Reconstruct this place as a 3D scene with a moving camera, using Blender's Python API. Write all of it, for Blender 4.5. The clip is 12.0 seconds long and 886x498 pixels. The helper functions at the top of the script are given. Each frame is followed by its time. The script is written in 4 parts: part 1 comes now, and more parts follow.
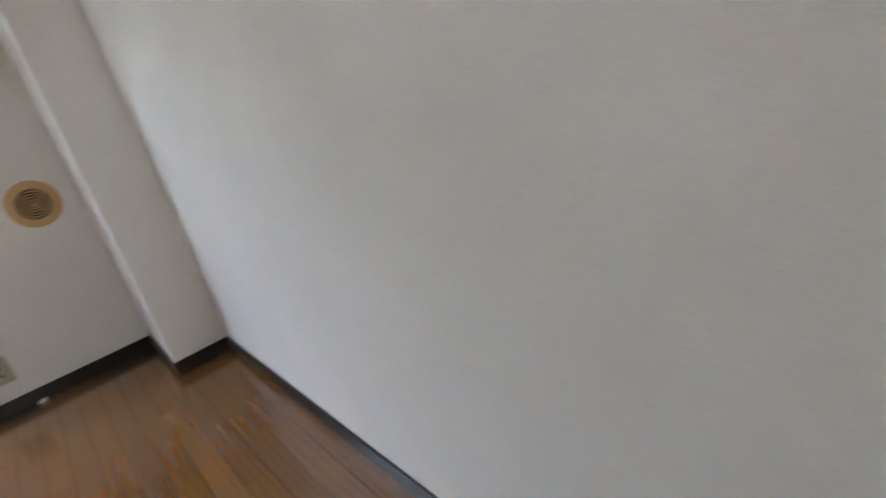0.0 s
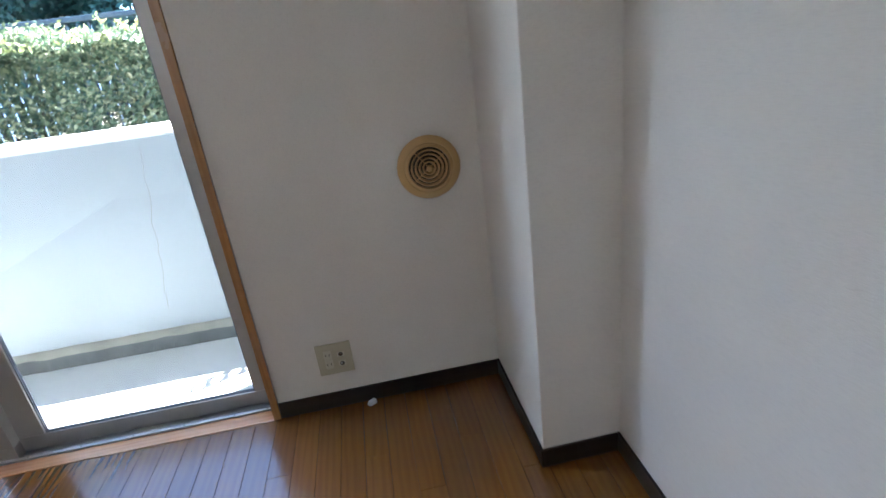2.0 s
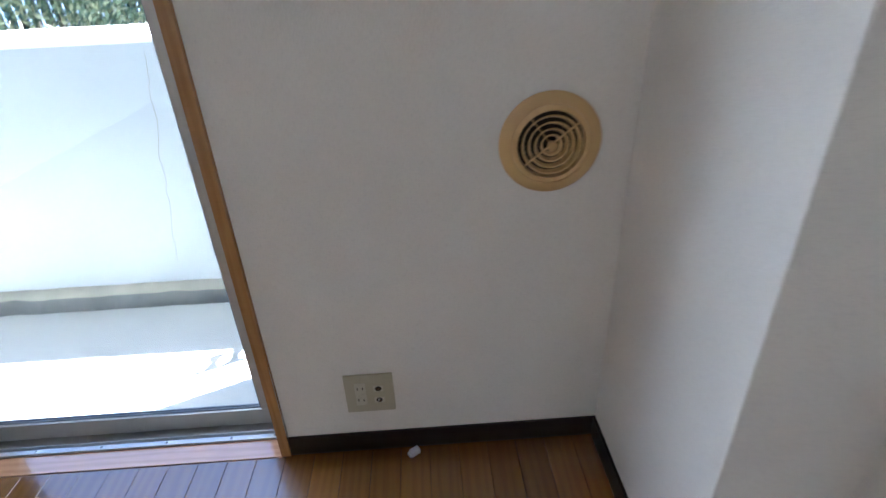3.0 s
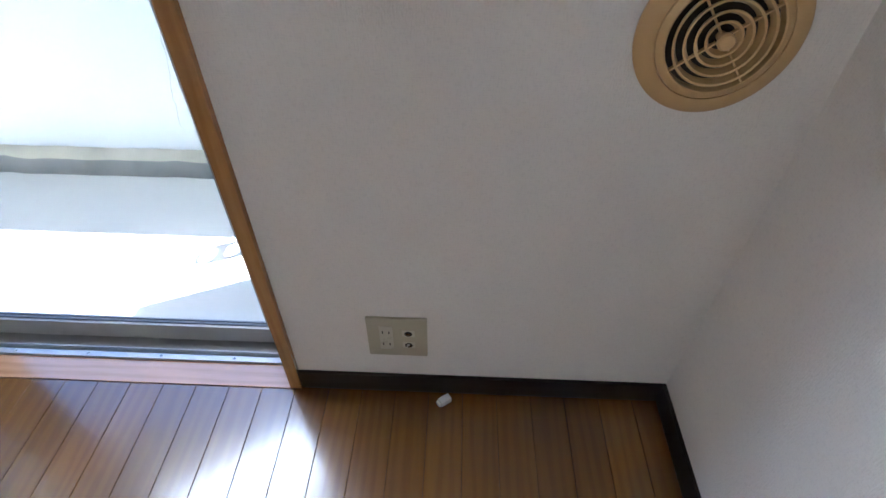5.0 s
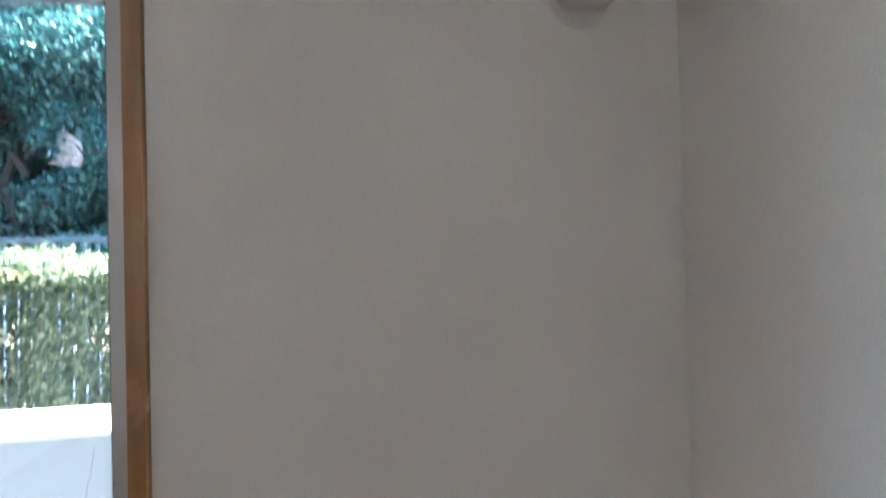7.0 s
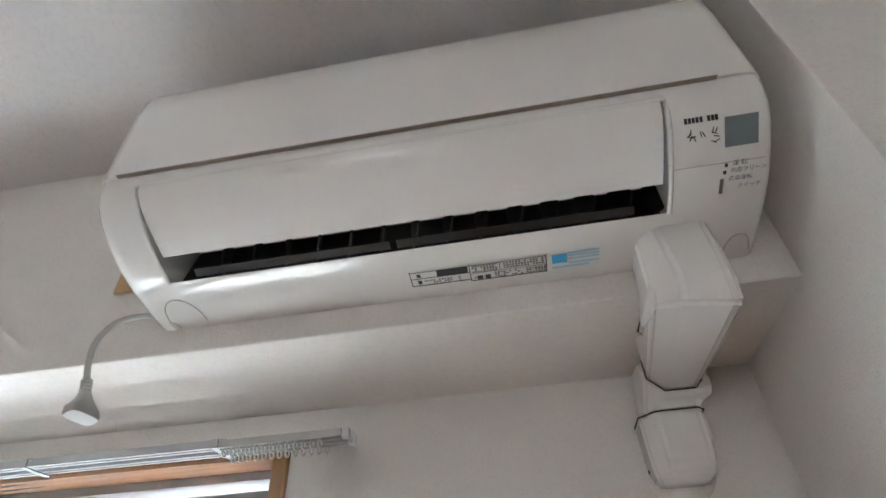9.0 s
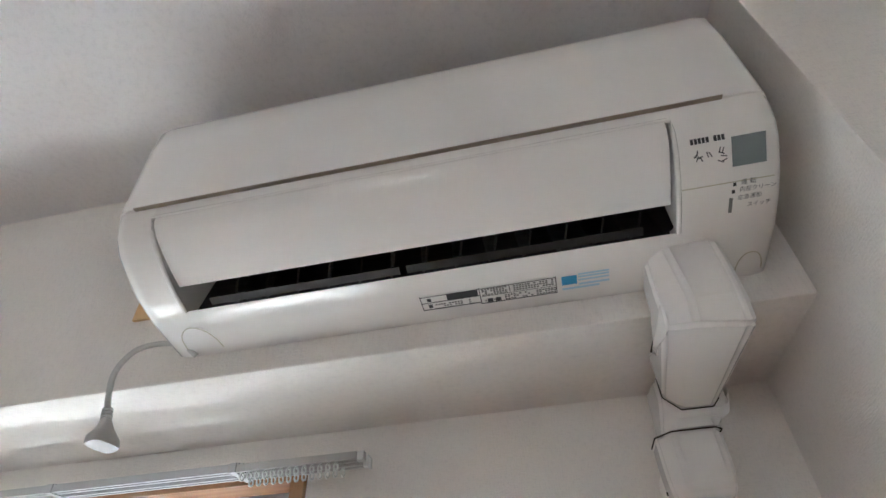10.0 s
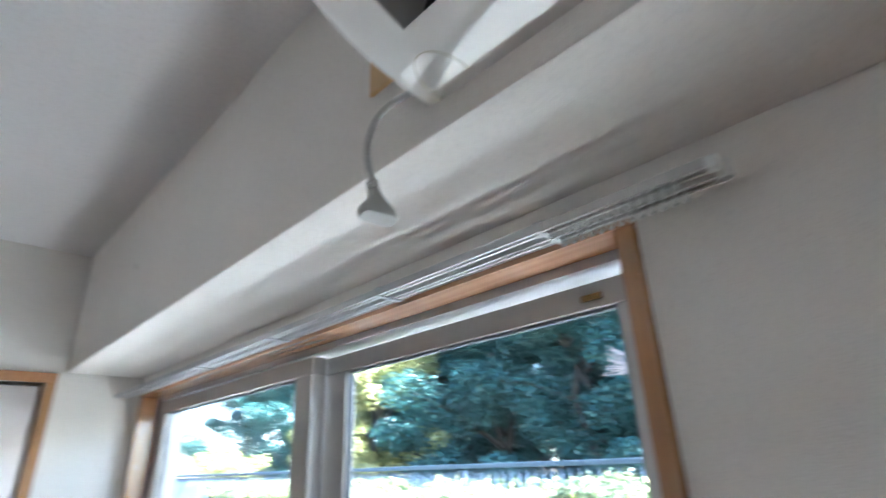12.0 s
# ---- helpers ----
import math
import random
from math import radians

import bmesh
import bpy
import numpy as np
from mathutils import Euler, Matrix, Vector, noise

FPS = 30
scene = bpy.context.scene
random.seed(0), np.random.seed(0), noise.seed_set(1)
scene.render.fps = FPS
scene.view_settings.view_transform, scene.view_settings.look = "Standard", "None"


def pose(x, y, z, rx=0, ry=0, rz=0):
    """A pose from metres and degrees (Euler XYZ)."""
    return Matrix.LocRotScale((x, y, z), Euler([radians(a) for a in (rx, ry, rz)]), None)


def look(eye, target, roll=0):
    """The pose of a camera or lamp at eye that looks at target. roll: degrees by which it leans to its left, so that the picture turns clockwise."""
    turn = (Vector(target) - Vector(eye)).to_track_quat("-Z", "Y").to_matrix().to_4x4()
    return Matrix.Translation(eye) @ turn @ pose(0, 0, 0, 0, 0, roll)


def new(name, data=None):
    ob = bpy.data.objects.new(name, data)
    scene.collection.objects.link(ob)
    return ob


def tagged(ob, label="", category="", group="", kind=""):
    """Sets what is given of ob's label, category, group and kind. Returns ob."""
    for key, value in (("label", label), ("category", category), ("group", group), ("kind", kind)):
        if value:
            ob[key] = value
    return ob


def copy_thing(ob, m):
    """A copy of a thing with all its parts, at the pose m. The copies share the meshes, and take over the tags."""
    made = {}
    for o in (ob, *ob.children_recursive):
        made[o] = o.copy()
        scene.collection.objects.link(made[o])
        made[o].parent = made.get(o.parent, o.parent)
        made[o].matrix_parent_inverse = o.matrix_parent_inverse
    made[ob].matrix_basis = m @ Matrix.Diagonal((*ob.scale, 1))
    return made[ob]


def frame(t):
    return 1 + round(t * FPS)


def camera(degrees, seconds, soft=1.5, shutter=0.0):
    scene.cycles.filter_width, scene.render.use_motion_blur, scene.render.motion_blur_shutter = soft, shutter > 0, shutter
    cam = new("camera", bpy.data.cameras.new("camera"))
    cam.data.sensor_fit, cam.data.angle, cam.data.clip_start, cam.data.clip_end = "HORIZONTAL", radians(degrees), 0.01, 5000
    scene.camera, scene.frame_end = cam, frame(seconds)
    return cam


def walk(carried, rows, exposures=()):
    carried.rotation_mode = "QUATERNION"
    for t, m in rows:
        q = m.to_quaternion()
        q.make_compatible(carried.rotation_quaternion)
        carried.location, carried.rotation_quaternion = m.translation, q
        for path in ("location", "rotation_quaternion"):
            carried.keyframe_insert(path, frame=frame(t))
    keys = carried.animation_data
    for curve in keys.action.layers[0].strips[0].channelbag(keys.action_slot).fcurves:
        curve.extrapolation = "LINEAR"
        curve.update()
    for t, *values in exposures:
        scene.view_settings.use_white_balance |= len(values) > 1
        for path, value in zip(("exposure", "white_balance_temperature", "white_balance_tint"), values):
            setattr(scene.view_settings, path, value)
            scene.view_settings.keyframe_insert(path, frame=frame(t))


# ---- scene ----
cam = camera(80.9, 12.0, shutter=0.4)
PATH = [
    (0, (-0.199, -2.726, 0.992), (0.914, -1.222, 0.283), -14.2),
    (0.5, (-0.218, -2.427, 1.080), (0.483, -0.693, 0.372), -12.7),
    (1, (-0.258, -2.156, 1.134), (0.176, -0.344, 0.407), -10.4),
    (1.5, (-0.307, -1.825, 1.173), (-0.001, 0.013, 0.446), -8.9),
    (2, (-0.34, -1.546, 1.146), (-0.114, 0.294, 0.395), -7.4),
    (2.5, (-0.339, -1.196, 1.144), (-0.218, 0.603, 0.278), -5.6),
    (3, (-0.398, -0.936, 1.097), (-0.346, 0.809, 0.122), -2.7),
    (3.5, (-0.464, -0.699, 1.038), (-0.439, 0.927, -0.127), 0.3),
    (3.7, (-0.47, -0.66, 1.019), (-0.462, 0.914, -0.213), 0.9),
    (5.3, (-0.456, -0.614, 1.021), (-0.502, 0.828, -0.364), 0.6),
    (5.5, (-0.46, -0.628, 1.039), (-0.497, 0.853, -0.304), 0.6),
    (6, (-0.452, -0.684, 1.159), (-0.469, 1.013, 0.102), -0),
    (6.5, (-0.474, -0.735, 1.309), (-0.325, 1.175, 0.734), -0.2),
    (7, (-0.493, -0.749, 1.416), (-0.199, 1.229, 1.444), -1.4),
    (7.5, (-0.38, -0.802, 1.531), (-0.339, 1.113, 2.107), -1.6),
    (7.7, (-0.363, -0.811, 1.555), (-0.385, 1.044, 2.303), -1.5),
    (9.3, (-0.377, -0.872, 1.596), (-0.616, 0.644, 2.878), -3.1),
    (9.5, (-0.377, -0.874, 1.600), (-0.625, 0.636, 2.887), -3.1),
    (10, (-0.363, -0.879, 1.603), (-0.639, 0.625, 2.893), -2.7),
    (10.3, (-0.354, -0.888, 1.612), (-0.646, 0.639, 2.870), -3),
    (10.5, (-0.341, -0.864, 1.600), (-0.668, 0.676, 2.833), -2.4),
    (11, (-0.318, -0.797, 1.577), (-0.835, 0.805, 2.658), -2.1),
    (11.5, (-0.383, -0.723, 1.601), (-1.203, 0.894, 2.445), -2),
    (11.7, (-0.449, -0.641, 1.597), (-1.474, 0.853, 2.445), -1.2),
    (11.9, (-0.508, -0.62, 1.619), (-1.721, 0.775, 2.382), -2),
    (12, (-0.525, -0.611, 1.610), (-1.834, 0.694, 2.374), -2.3),
]
EXPOSURES = [(0, 4.95, 5700, 13), (0.5, 4.85, 5650, 12), (1, 4.45, 5550, 12), (1.5, 4.45, 5500, 12), (3.5, 4.85, 5350, 13), (5.5, 4.85, 5450, 15),
             (7, 4.65, 5450, 13), (7.5, 4.7, 5350, 13), (9.5, 5.15, 5600, 14), (11.5, 4.9, 5500, 13), (12, 4.6, 5300, 12)]
walk(cam, [(t, look(eye, target, roll)) for t, eye, target, roll in PATH], EXPOSURES)

# ---- measures of the place (metres; window wall at y = 0, pillar side at x = 0) ----
PIL_Y, RIGHT_X, LEFT_X, BACK_Y = -0.46, 0.226, -2.84, -3.8
BEAM_Y, BEAM_Z, CEIL_Z = -0.255, 1.965, 2.415
WIN_L, WIN_R, WIN_TOP = -2.775, -0.808, 1.885
BAL_Y, BAL_TOP, BAL_FLOOR = 1.0, 0.902, -0.15
SUN = Vector((0.82, 0.356, 1.0)).normalized()

# ---- world and sun ----
world = bpy.data.worlds.new("sky")
scene.world = world
world.use_nodes = True
wn = world.node_tree.nodes
sky = wn.new("ShaderNodeTexSky")
sky.sky_type = "NISHITA"
sky.sun_disc = False
sky.sun_elevation = math.asin(SUN.z)
sky.sun_rotation = math.atan2(SUN.x, SUN.y)
wn["Background"].inputs["Strength"].default_value = 0.05
world.node_tree.links.new(sky.outputs[0], wn["Background"].inputs["Color"])
sun_data = bpy.data.lights.new("sun", "SUN")
sun_data.energy, sun_data.angle, sun_data.color = 5.0, radians(0.4), (1.0, 0.95, 0.87)
sun = new("sun", sun_data)
sun.matrix_world = look((0, 0, 0), tuple(-SUN))
# unseen lamp added under the balcony slab as sky light through the window opening
day = bpy.data.lights.new("added_sky_fill", "AREA")
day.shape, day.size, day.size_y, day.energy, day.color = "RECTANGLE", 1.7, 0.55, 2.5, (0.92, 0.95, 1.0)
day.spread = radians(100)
day_ob = new("added_sky_fill", day)
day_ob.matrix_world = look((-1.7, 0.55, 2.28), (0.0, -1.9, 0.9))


# ---- materials ----
def nodes_of(name, rough=0.6, metal=0.0, spec=0.5):
    m = bpy.data.materials.new(name)
    m.use_nodes = True
    nt = m.node_tree
    b = nt.nodes["Principled BSDF"]
    b.inputs["Roughness"].default_value = rough
    b.inputs["Metallic"].default_value = metal
    b.inputs["Specular IOR Level"].default_value = spec
    return m, nt, b


def coords(nt, scale=(1, 1, 1), kind="Object"):
    tc = nt.nodes.new("ShaderNodeTexCoord")
    mp = nt.nodes.new("ShaderNodeMapping")
    mp.inputs["Scale"].default_value = scale
    nt.links.new(tc.outputs[kind], mp.inputs["Vector"])
    return mp.outputs["Vector"]


def noise_tex(nt, vec, scale, detail=4.0, rough=0.55):
    n = nt.nodes.new("ShaderNodeTexNoise")
    n.inputs["Scale"].default_value = scale
    n.inputs["Detail"].default_value = detail
    n.inputs["Roughness"].default_value = rough
    nt.links.new(vec, n.inputs["Vector"])
    return n.outputs["Fac"]


def ramp(nt, fac, stops):
    r = nt.nodes.new("ShaderNodeValToRGB")
    els = r.color_ramp.elements
    while len(els) < len(stops):
        els.new(0.5)
    for e, (p, c) in zip(els, stops):
        e.position, e.color = p, (*c, 1)
    nt.links.new(fac, r.inputs["Fac"])
    return r.outputs["Color"]


def mixed(nt, fac, a, b, mode="MIX"):
    m = nt.nodes.new("ShaderNodeMix")
    m.data_type, m.blend_type = "RGBA", mode
    for sock, v in ((m.inputs[0], fac), (m.inputs[6], a), (m.inputs[7], b)):
        if hasattr(v, "links"):
            nt.links.new(v, sock)
        else:
            sock.default_value = v if isinstance(v, float) else (*v, 1)
    return m.outputs[2]


def bump(nt, b, height, strength, distance):
    n = nt.nodes.new("ShaderNodeBump")
    n.inputs["Strength"].default_value = strength
    n.inputs["Distance"].default_value = distance
    nt.links.new(height, n.inputs["Height"])
    nt.links.new(n.outputs["Normal"], b.inputs["Normal"])


def mottled(name, c1, c2, rough=0.6, metal=0.0, scale=3.0, fine=120.0, relief=0.0005, spec=0.5, strength=0.3):
    """Two-scale surface: broad stains between two colours, fine grain as relief."""
    m, nt, b = nodes_of(name, rough, metal, spec)
    v = coords(nt)
    broad = noise_tex(nt, v, scale, 5)
    grain = noise_tex(nt, v, fine, 3)
    col = mixed(nt, broad, c1, c2)
    nt.links.new(col, b.inputs["Base Color"])
    rr = ramp(nt, noise_tex(nt, v, scale * 4, 3), [(0.3, (rough * 0.85,) * 3), (0.7, (min(1, rough * 1.15),) * 3)])
    nt.links.new(rr, b.inputs["Roughness"])
    if relief:
        bump(nt, b, grain, strength, relief)
    return m


def wallpaper(name, c1, c2):
    """Embossed vinyl paper: a fine woven grain, faint grubby clouds."""
    m, nt, b = nodes_of(name, 0.75, 0, 0.3)
    v = coords(nt)
    cloud = ramp(nt, noise_tex(nt, v, 1.7, 6, 0.6), [(0.35, c1), (0.72, c2)])
    weave_a = noise_tex(nt, coords(nt, (500, 500, 90)), 1.0, 2)
    weave_b = noise_tex(nt, coords(nt, (90, 90, 600)), 1.0, 2)
    add = nt.nodes.new("ShaderNodeMath")
    nt.links.new(weave_a, add.inputs[0])
    nt.links.new(weave_b, add.inputs[1])
    pebble = noise_tex(nt, v, 260, 2, 0.4)
    relief = nt.nodes.new("ShaderNodeMath")
    nt.links.new(add.outputs[0], relief.inputs[0])
    nt.links.new(pebble, relief.inputs[1])
    tint = ramp(nt, add.outputs[0], [(0.75, (0.93, 0.93, 0.93)), (1.0, (1, 1, 1))])
    nt.links.new(mixed(nt, 1.0, cloud, tint, "MULTIPLY"), b.inputs["Base Color"])
    bump(nt, b, relief.outputs[0], 0.45, 0.0014)
    return m


def wood(name, dark, light, rough=0.3, along="y", seed_random=False, fine=1.0, coat=0.0):
    m, nt, b = nodes_of(name, rough, 0, 0.5)
    s = {"x": (1.2, 14, 14), "y": (14, 1.2, 14), "z": (14, 14, 1.2)}[along]
    tc = nt.nodes.new("ShaderNodeTexCoord")
    mp = nt.nodes.new("ShaderNodeMapping")
    mp.inputs["Scale"].default_value = s
    nt.links.new(tc.outputs["Object"], mp.inputs["Vector"])
    vec = mp.outputs["Vector"]
    if seed_random:
        info = nt.nodes.new("ShaderNodeObjectInfo")
        mul = nt.nodes.new("ShaderNodeMath")
        mul.operation = "MULTIPLY"
        mul.inputs[1].default_value = 37.0
        nt.links.new(info.outputs["Random"], mul.inputs[0])
        cmb = nt.nodes.new("ShaderNodeCombineXYZ")
        nt.links.new(mul.outputs[0], cmb.inputs[0])
        nt.links.new(mul.outputs[0], cmb.inputs[1])
        off = nt.nodes.new("ShaderNodeVectorMath")
        nt.links.new(mp.outputs["Vector"], off.inputs[0])
        nt.links.new(cmb.outputs[0], off.inputs[1])
        vec = off.outputs[0]
    rings = nt.nodes.new("ShaderNodeTexWave")
    rings.wave_type, rings.bands_direction = "BANDS", "X" if along != "x" else "Y"
    rings.inputs["Scale"].default_value = 0.9
    rings.inputs["Distortion"].default_value = 9.0
    rings.inputs["Detail"].default_value = 3.0
    rings.inputs["Detail Scale"].default_value = 1.2
    nt.links.new(vec, rings.inputs["Vector"])
    streak = noise_tex(nt, vec, 7.0 * fine, 6, 0.65)
    col = mixed(nt, 0.6, ramp(nt, rings.outputs["Fac"], [(0.1, dark), (0.8, light)]), ramp(nt, streak, [(0.15, dark), (0.85, light)]))
    if seed_random:
        tone = ramp(nt, info.outputs["Random"], [(0.0, (0.84, 0.82, 0.8)), (1.0, (1.08, 1.07, 1.04))])
        col = mixed(nt, 1.0, col, tone, "MULTIPLY")
    nt.links.new(col, b.inputs["Base Color"])
    b.inputs["Coat Weight"].default_value = coat
    b.inputs["Coat Roughness"].default_value = 0.14
    b.inputs["Coat IOR"].default_value = 1.75
    rr = ramp(nt, noise_tex(nt, coords(nt), 6, 4), [(0.3, (rough * 0.95,) * 3), (0.75, (rough * 1.08,) * 3)])
    nt.links.new(rr, b.inputs["Roughness"])
    bump(nt, b, streak, 0.08, 0.0004)
    return m


def leafy(name, dark, mid, light, rough=0.45):
    m, nt, b = nodes_of(name, rough, 0, 0.5)
    geo = nt.nodes.new("ShaderNodeNewGeometry")
    c = ramp(nt, geo.outputs["Random Per Island"], [(0.0, dark), (0.55, mid), (1.0, light)])
    nt.links.new(c, b.inputs["Base Color"])
    tr = nt.nodes.new("ShaderNodeBsdfTranslucent")
    nt.links.new(c, tr.inputs["Color"])
    mx = nt.nodes.new("ShaderNodeMixShader")
    mx.inputs[0].default_value = 0.25
    out = nt.nodes["Material Output"]
    nt.links.new(b.outputs[0], mx.inputs[1])
    nt.links.new(tr.outputs[0], mx.inputs[2])
    nt.links.new(mx.outputs[0], out.inputs["Surface"])
    return m


def plain(name, c, rough=0.4, metal=0.0, vary=0.08, fine=200.0, relief=0.0002):
    return mottled(name, c, tuple(x * (1 - vary) for x in c), rough, metal, 8.0, fine, relief, strength=0.15)


M_WALL = wallpaper("white_wallpaper", (0.84, 0.805, 0.745), (0.77, 0.73, 0.67))
M_CEIL = wallpaper("ceiling_paper", (0.84, 0.825, 0.81), (0.80, 0.78, 0.76))
M_FLOOR = wood("oak_flooring", (0.135, 0.050, 0.0045), (0.190, 0.075, 0.008), 0.25, "y", True, 1.0, 0.75)
M_GAP = plain("dark_joint", (0.03, 0.015, 0.008), 0.7)
M_BASE = wood("dark_brown_skirting", (0.006, 0.0035, 0.0025), (0.016, 0.009, 0.006), 0.35, "x")
M_TRIM = wood("light_brown_trim", (0.34, 0.165, 0.060), (0.46, 0.24, 0.095), 0.26, "z", False, 2.0, 1.0)
M_TRIMX = wood("light_brown_sill", (0.40, 0.20, 0.09), (0.56, 0.30, 0.15), 0.22, "x", False, 2.0, 0.7)
M_ALU = plain("dull_aluminium", (0.50, 0.50, 0.50), 0.34, 0.45)
M_SASH = plain("beige_grey_sash", (0.50, 0.48, 0.45), 0.36, 0.4)
M_STEEL = plain("screw_steel", (0.5, 0.5, 0.5), 0.25, 1.0)
M_GASKET = plain("grey_glazing_strip", (0.16, 0.18, 0.21), 0.5)
# sun on the wall top and shade on its face are put into these colours
M_COPING = mottled("sunlit_wall_top", (0.82, 0.81, 0.78), (0.74, 0.73, 0.70), 0.7, 0, 3.0, 60, 0.001)
M_CONC = mottled("shade_toned_wall_paint", (0.37, 0.405, 0.44), (0.32, 0.345, 0.37), 0.8, 0, 2.2, 60, 0.002)
M_CONCF = mottled("grey_balcony_floor", (0.56, 0.545, 0.50), (0.42, 0.415, 0.39), 0.7, 0, 3.0, 40, 0.001)
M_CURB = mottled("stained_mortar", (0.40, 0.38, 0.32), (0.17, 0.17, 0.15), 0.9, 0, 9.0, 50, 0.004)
M_CURBD = mottled("dark_mortar", (0.17, 0.18, 0.18), (0.06, 0.065, 0.065), 0.85, 0, 9.0, 50, 0.004)
M_EARTH = mottled("bare_earth", (0.16, 0.12, 0.08), (0.09, 0.075, 0.05), 0.95, 0, 1.5, 30, 0.01)
M_RAIL = plain("blue_grey_paint", (0.06, 0.09, 0.14), 0.5, 0.2)
M_BARK = mottled("bark", (0.05, 0.045, 0.035), (0.03, 0.026, 0.02), 0.9, 0, 8, 60, 0.01)
M_HEDGE = leafy("hedge_leaves", (0.04, 0.075, 0.045), (0.12, 0.165, 0.09), (0.38, 0.385, 0.23))
M_TREE = leafy("evergreen_leaves", (0.020, 0.070, 0.066), (0.042, 0.130, 0.122), (0.085, 0.195, 0.165), 0.35)
M_YELLOW = leafy("yellow_green_leaves", (0.14, 0.18, 0.06), (0.40, 0.41, 0.14), (0.62, 0.58, 0.30))
M_IVORY = plain("aged_ivory_plastic", (0.66, 0.43, 0.19), 0.35, 0, 0.12)
M_IVDARK = plain("vent_inside", (0.03, 0.024, 0.016), 0.8)
M_PLATE = plain("beige_socket_plate", (0.50, 0.46, 0.33), 0.35)
M_PLATE2 = plain("cream_socket_insert", (0.60, 0.57, 0.46), 0.3)
M_BRASS = plain("dull_brass", (0.30, 0.20, 0.07), 0.4, 0.6)
M_BLACK = plain("black_plastic", (0.012, 0.012, 0.013), 0.4)
M_WHITEPL = plain("white_plastic", (0.74, 0.73, 0.69), 0.22, 0, 0.03)
M_CLEARPL = plain("milky_runner_plastic", (0.72, 0.72, 0.68), 0.3)
M_AC = plain("warm_white_appliance_plastic", (0.80, 0.775, 0.73), 0.08, 0, 0.02, 300, 0.00005)


def glass_mat():
    m, nt, b = nodes_of("window_glass", 0.0)
    gl = nt.nodes.new("ShaderNodeBsdfGlossy")
    gl.inputs["Roughness"].default_value = 0.01
    tr = nt.nodes.new("ShaderNodeBsdfTransparent")
    tr.inputs["Color"].default_value = (0.93, 0.96, 0.96, 1)
    lw = nt.nodes.new("ShaderNodeLayerWeight")
    pw = nt.nodes.new("ShaderNodeMath")
    pw.operation = "POWER"
    pw.inputs[1].default_value = 4.0
    nt.links.new(lw.outputs["Facing"], pw.inputs[0])
    fm = nt.nodes.new("ShaderNodeMath")
    fm.operation = "MULTIPLY_ADD"
    fm.inputs[1].default_value, fm.inputs[2].default_value = 0.6, 0.03
    nt.links.new(pw.outputs[0], fm.inputs[0])
    mx = nt.nodes.new("ShaderNodeMixShader")
    nt.links.new(fm.outputs[0], mx.inputs[0])
    nt.links.new(tr.outputs[0], mx.inputs[1])
    nt.links.new(gl.outputs[0], mx.inputs[2])
    nt.links.new(mx.outputs[0], nt.nodes["Material Output"].inputs["Surface"])
    return m


M_GLASS = glass_mat()


# ---- mesh helpers ----
def add_box(bm, x0, x1, y0, y1, z0, z1, bevel=0.0):
    vs = [bm.verts.new(p) for p in ((x0, y0, z0), (x1, y0, z0), (x1, y1, z0), (x0, y1, z0),
                                    (x0, y0, z1), (x1, y0, z1), (x1, y1, z1), (x0, y1, z1))]
    fs = [bm.faces.new([vs[i] for i in f]) for f in ((3, 2, 1, 0), (4, 5, 6, 7), (0, 1, 5, 4), (1, 2, 6, 5), (2, 3, 7, 6), (3, 0, 4, 7))]
    if bevel:
        edges = list({e for f in fs for e in f.edges})
        bmesh.ops.bevel(bm, geom=edges, offset=bevel, segments=2, affect="EDGES", profile=0.6)
    return bm


def box(*dims, bevel=0.0):
    return add_box(bmesh.new(), *dims, bevel=bevel)


def part(name, bm, material, parent=None, label="", smooth=False):
    me = bpy.data.meshes.new(name)
    bm.to_mesh(me)
    bm.free()
    for mt in material if isinstance(material, (list, tuple)) else (material,):
        me.materials.append(mt)
    if smooth:
        me.shade_smooth()
        me.set_sharp_from_angle(angle=radians(35))
    ob = new(name, me)
    if parent is not None:
        ob.parent = parent
    if label:
        tagged(ob, label)
    return ob


def structure(name, bm, material, label, category):
    return tagged(part(name, bm, material), label, category, kind="structure")


def thing(name, place, label, category, group=""):
    e = new(name)
    e.empty_display_size = 0.05
    e.matrix_world = pose(*place) if not isinstance(place, Matrix) else place
    return tagged(e, label, category, group)


def lathe(bm, profile, seg=48, m=Matrix.Identity(4)):
    """Turn (radius, height) pairs round z."""
    rows = []
    for r, h in profile:
        rows.append([bm.verts.new(m @ Vector((r * math.cos(a), r * math.sin(a), h))) for a in (i * math.tau / seg for i in range(seg))]
                    if r > 1e-6 else [bm.verts.new(m @ Vector((0, 0, h)))])
    for a, b in zip(rows, rows[1:]):
        for i in range(seg):
            j = (i + 1) % seg
            if len(a) == 1:
                bm.faces.new((a[0], b[j], b[i]))
            elif len(b) == 1:
                bm.faces.new((a[i], a[j], b[0]))
            else:
                bm.faces.new((a[i], a[j], b[j], b[i]))
    return bm


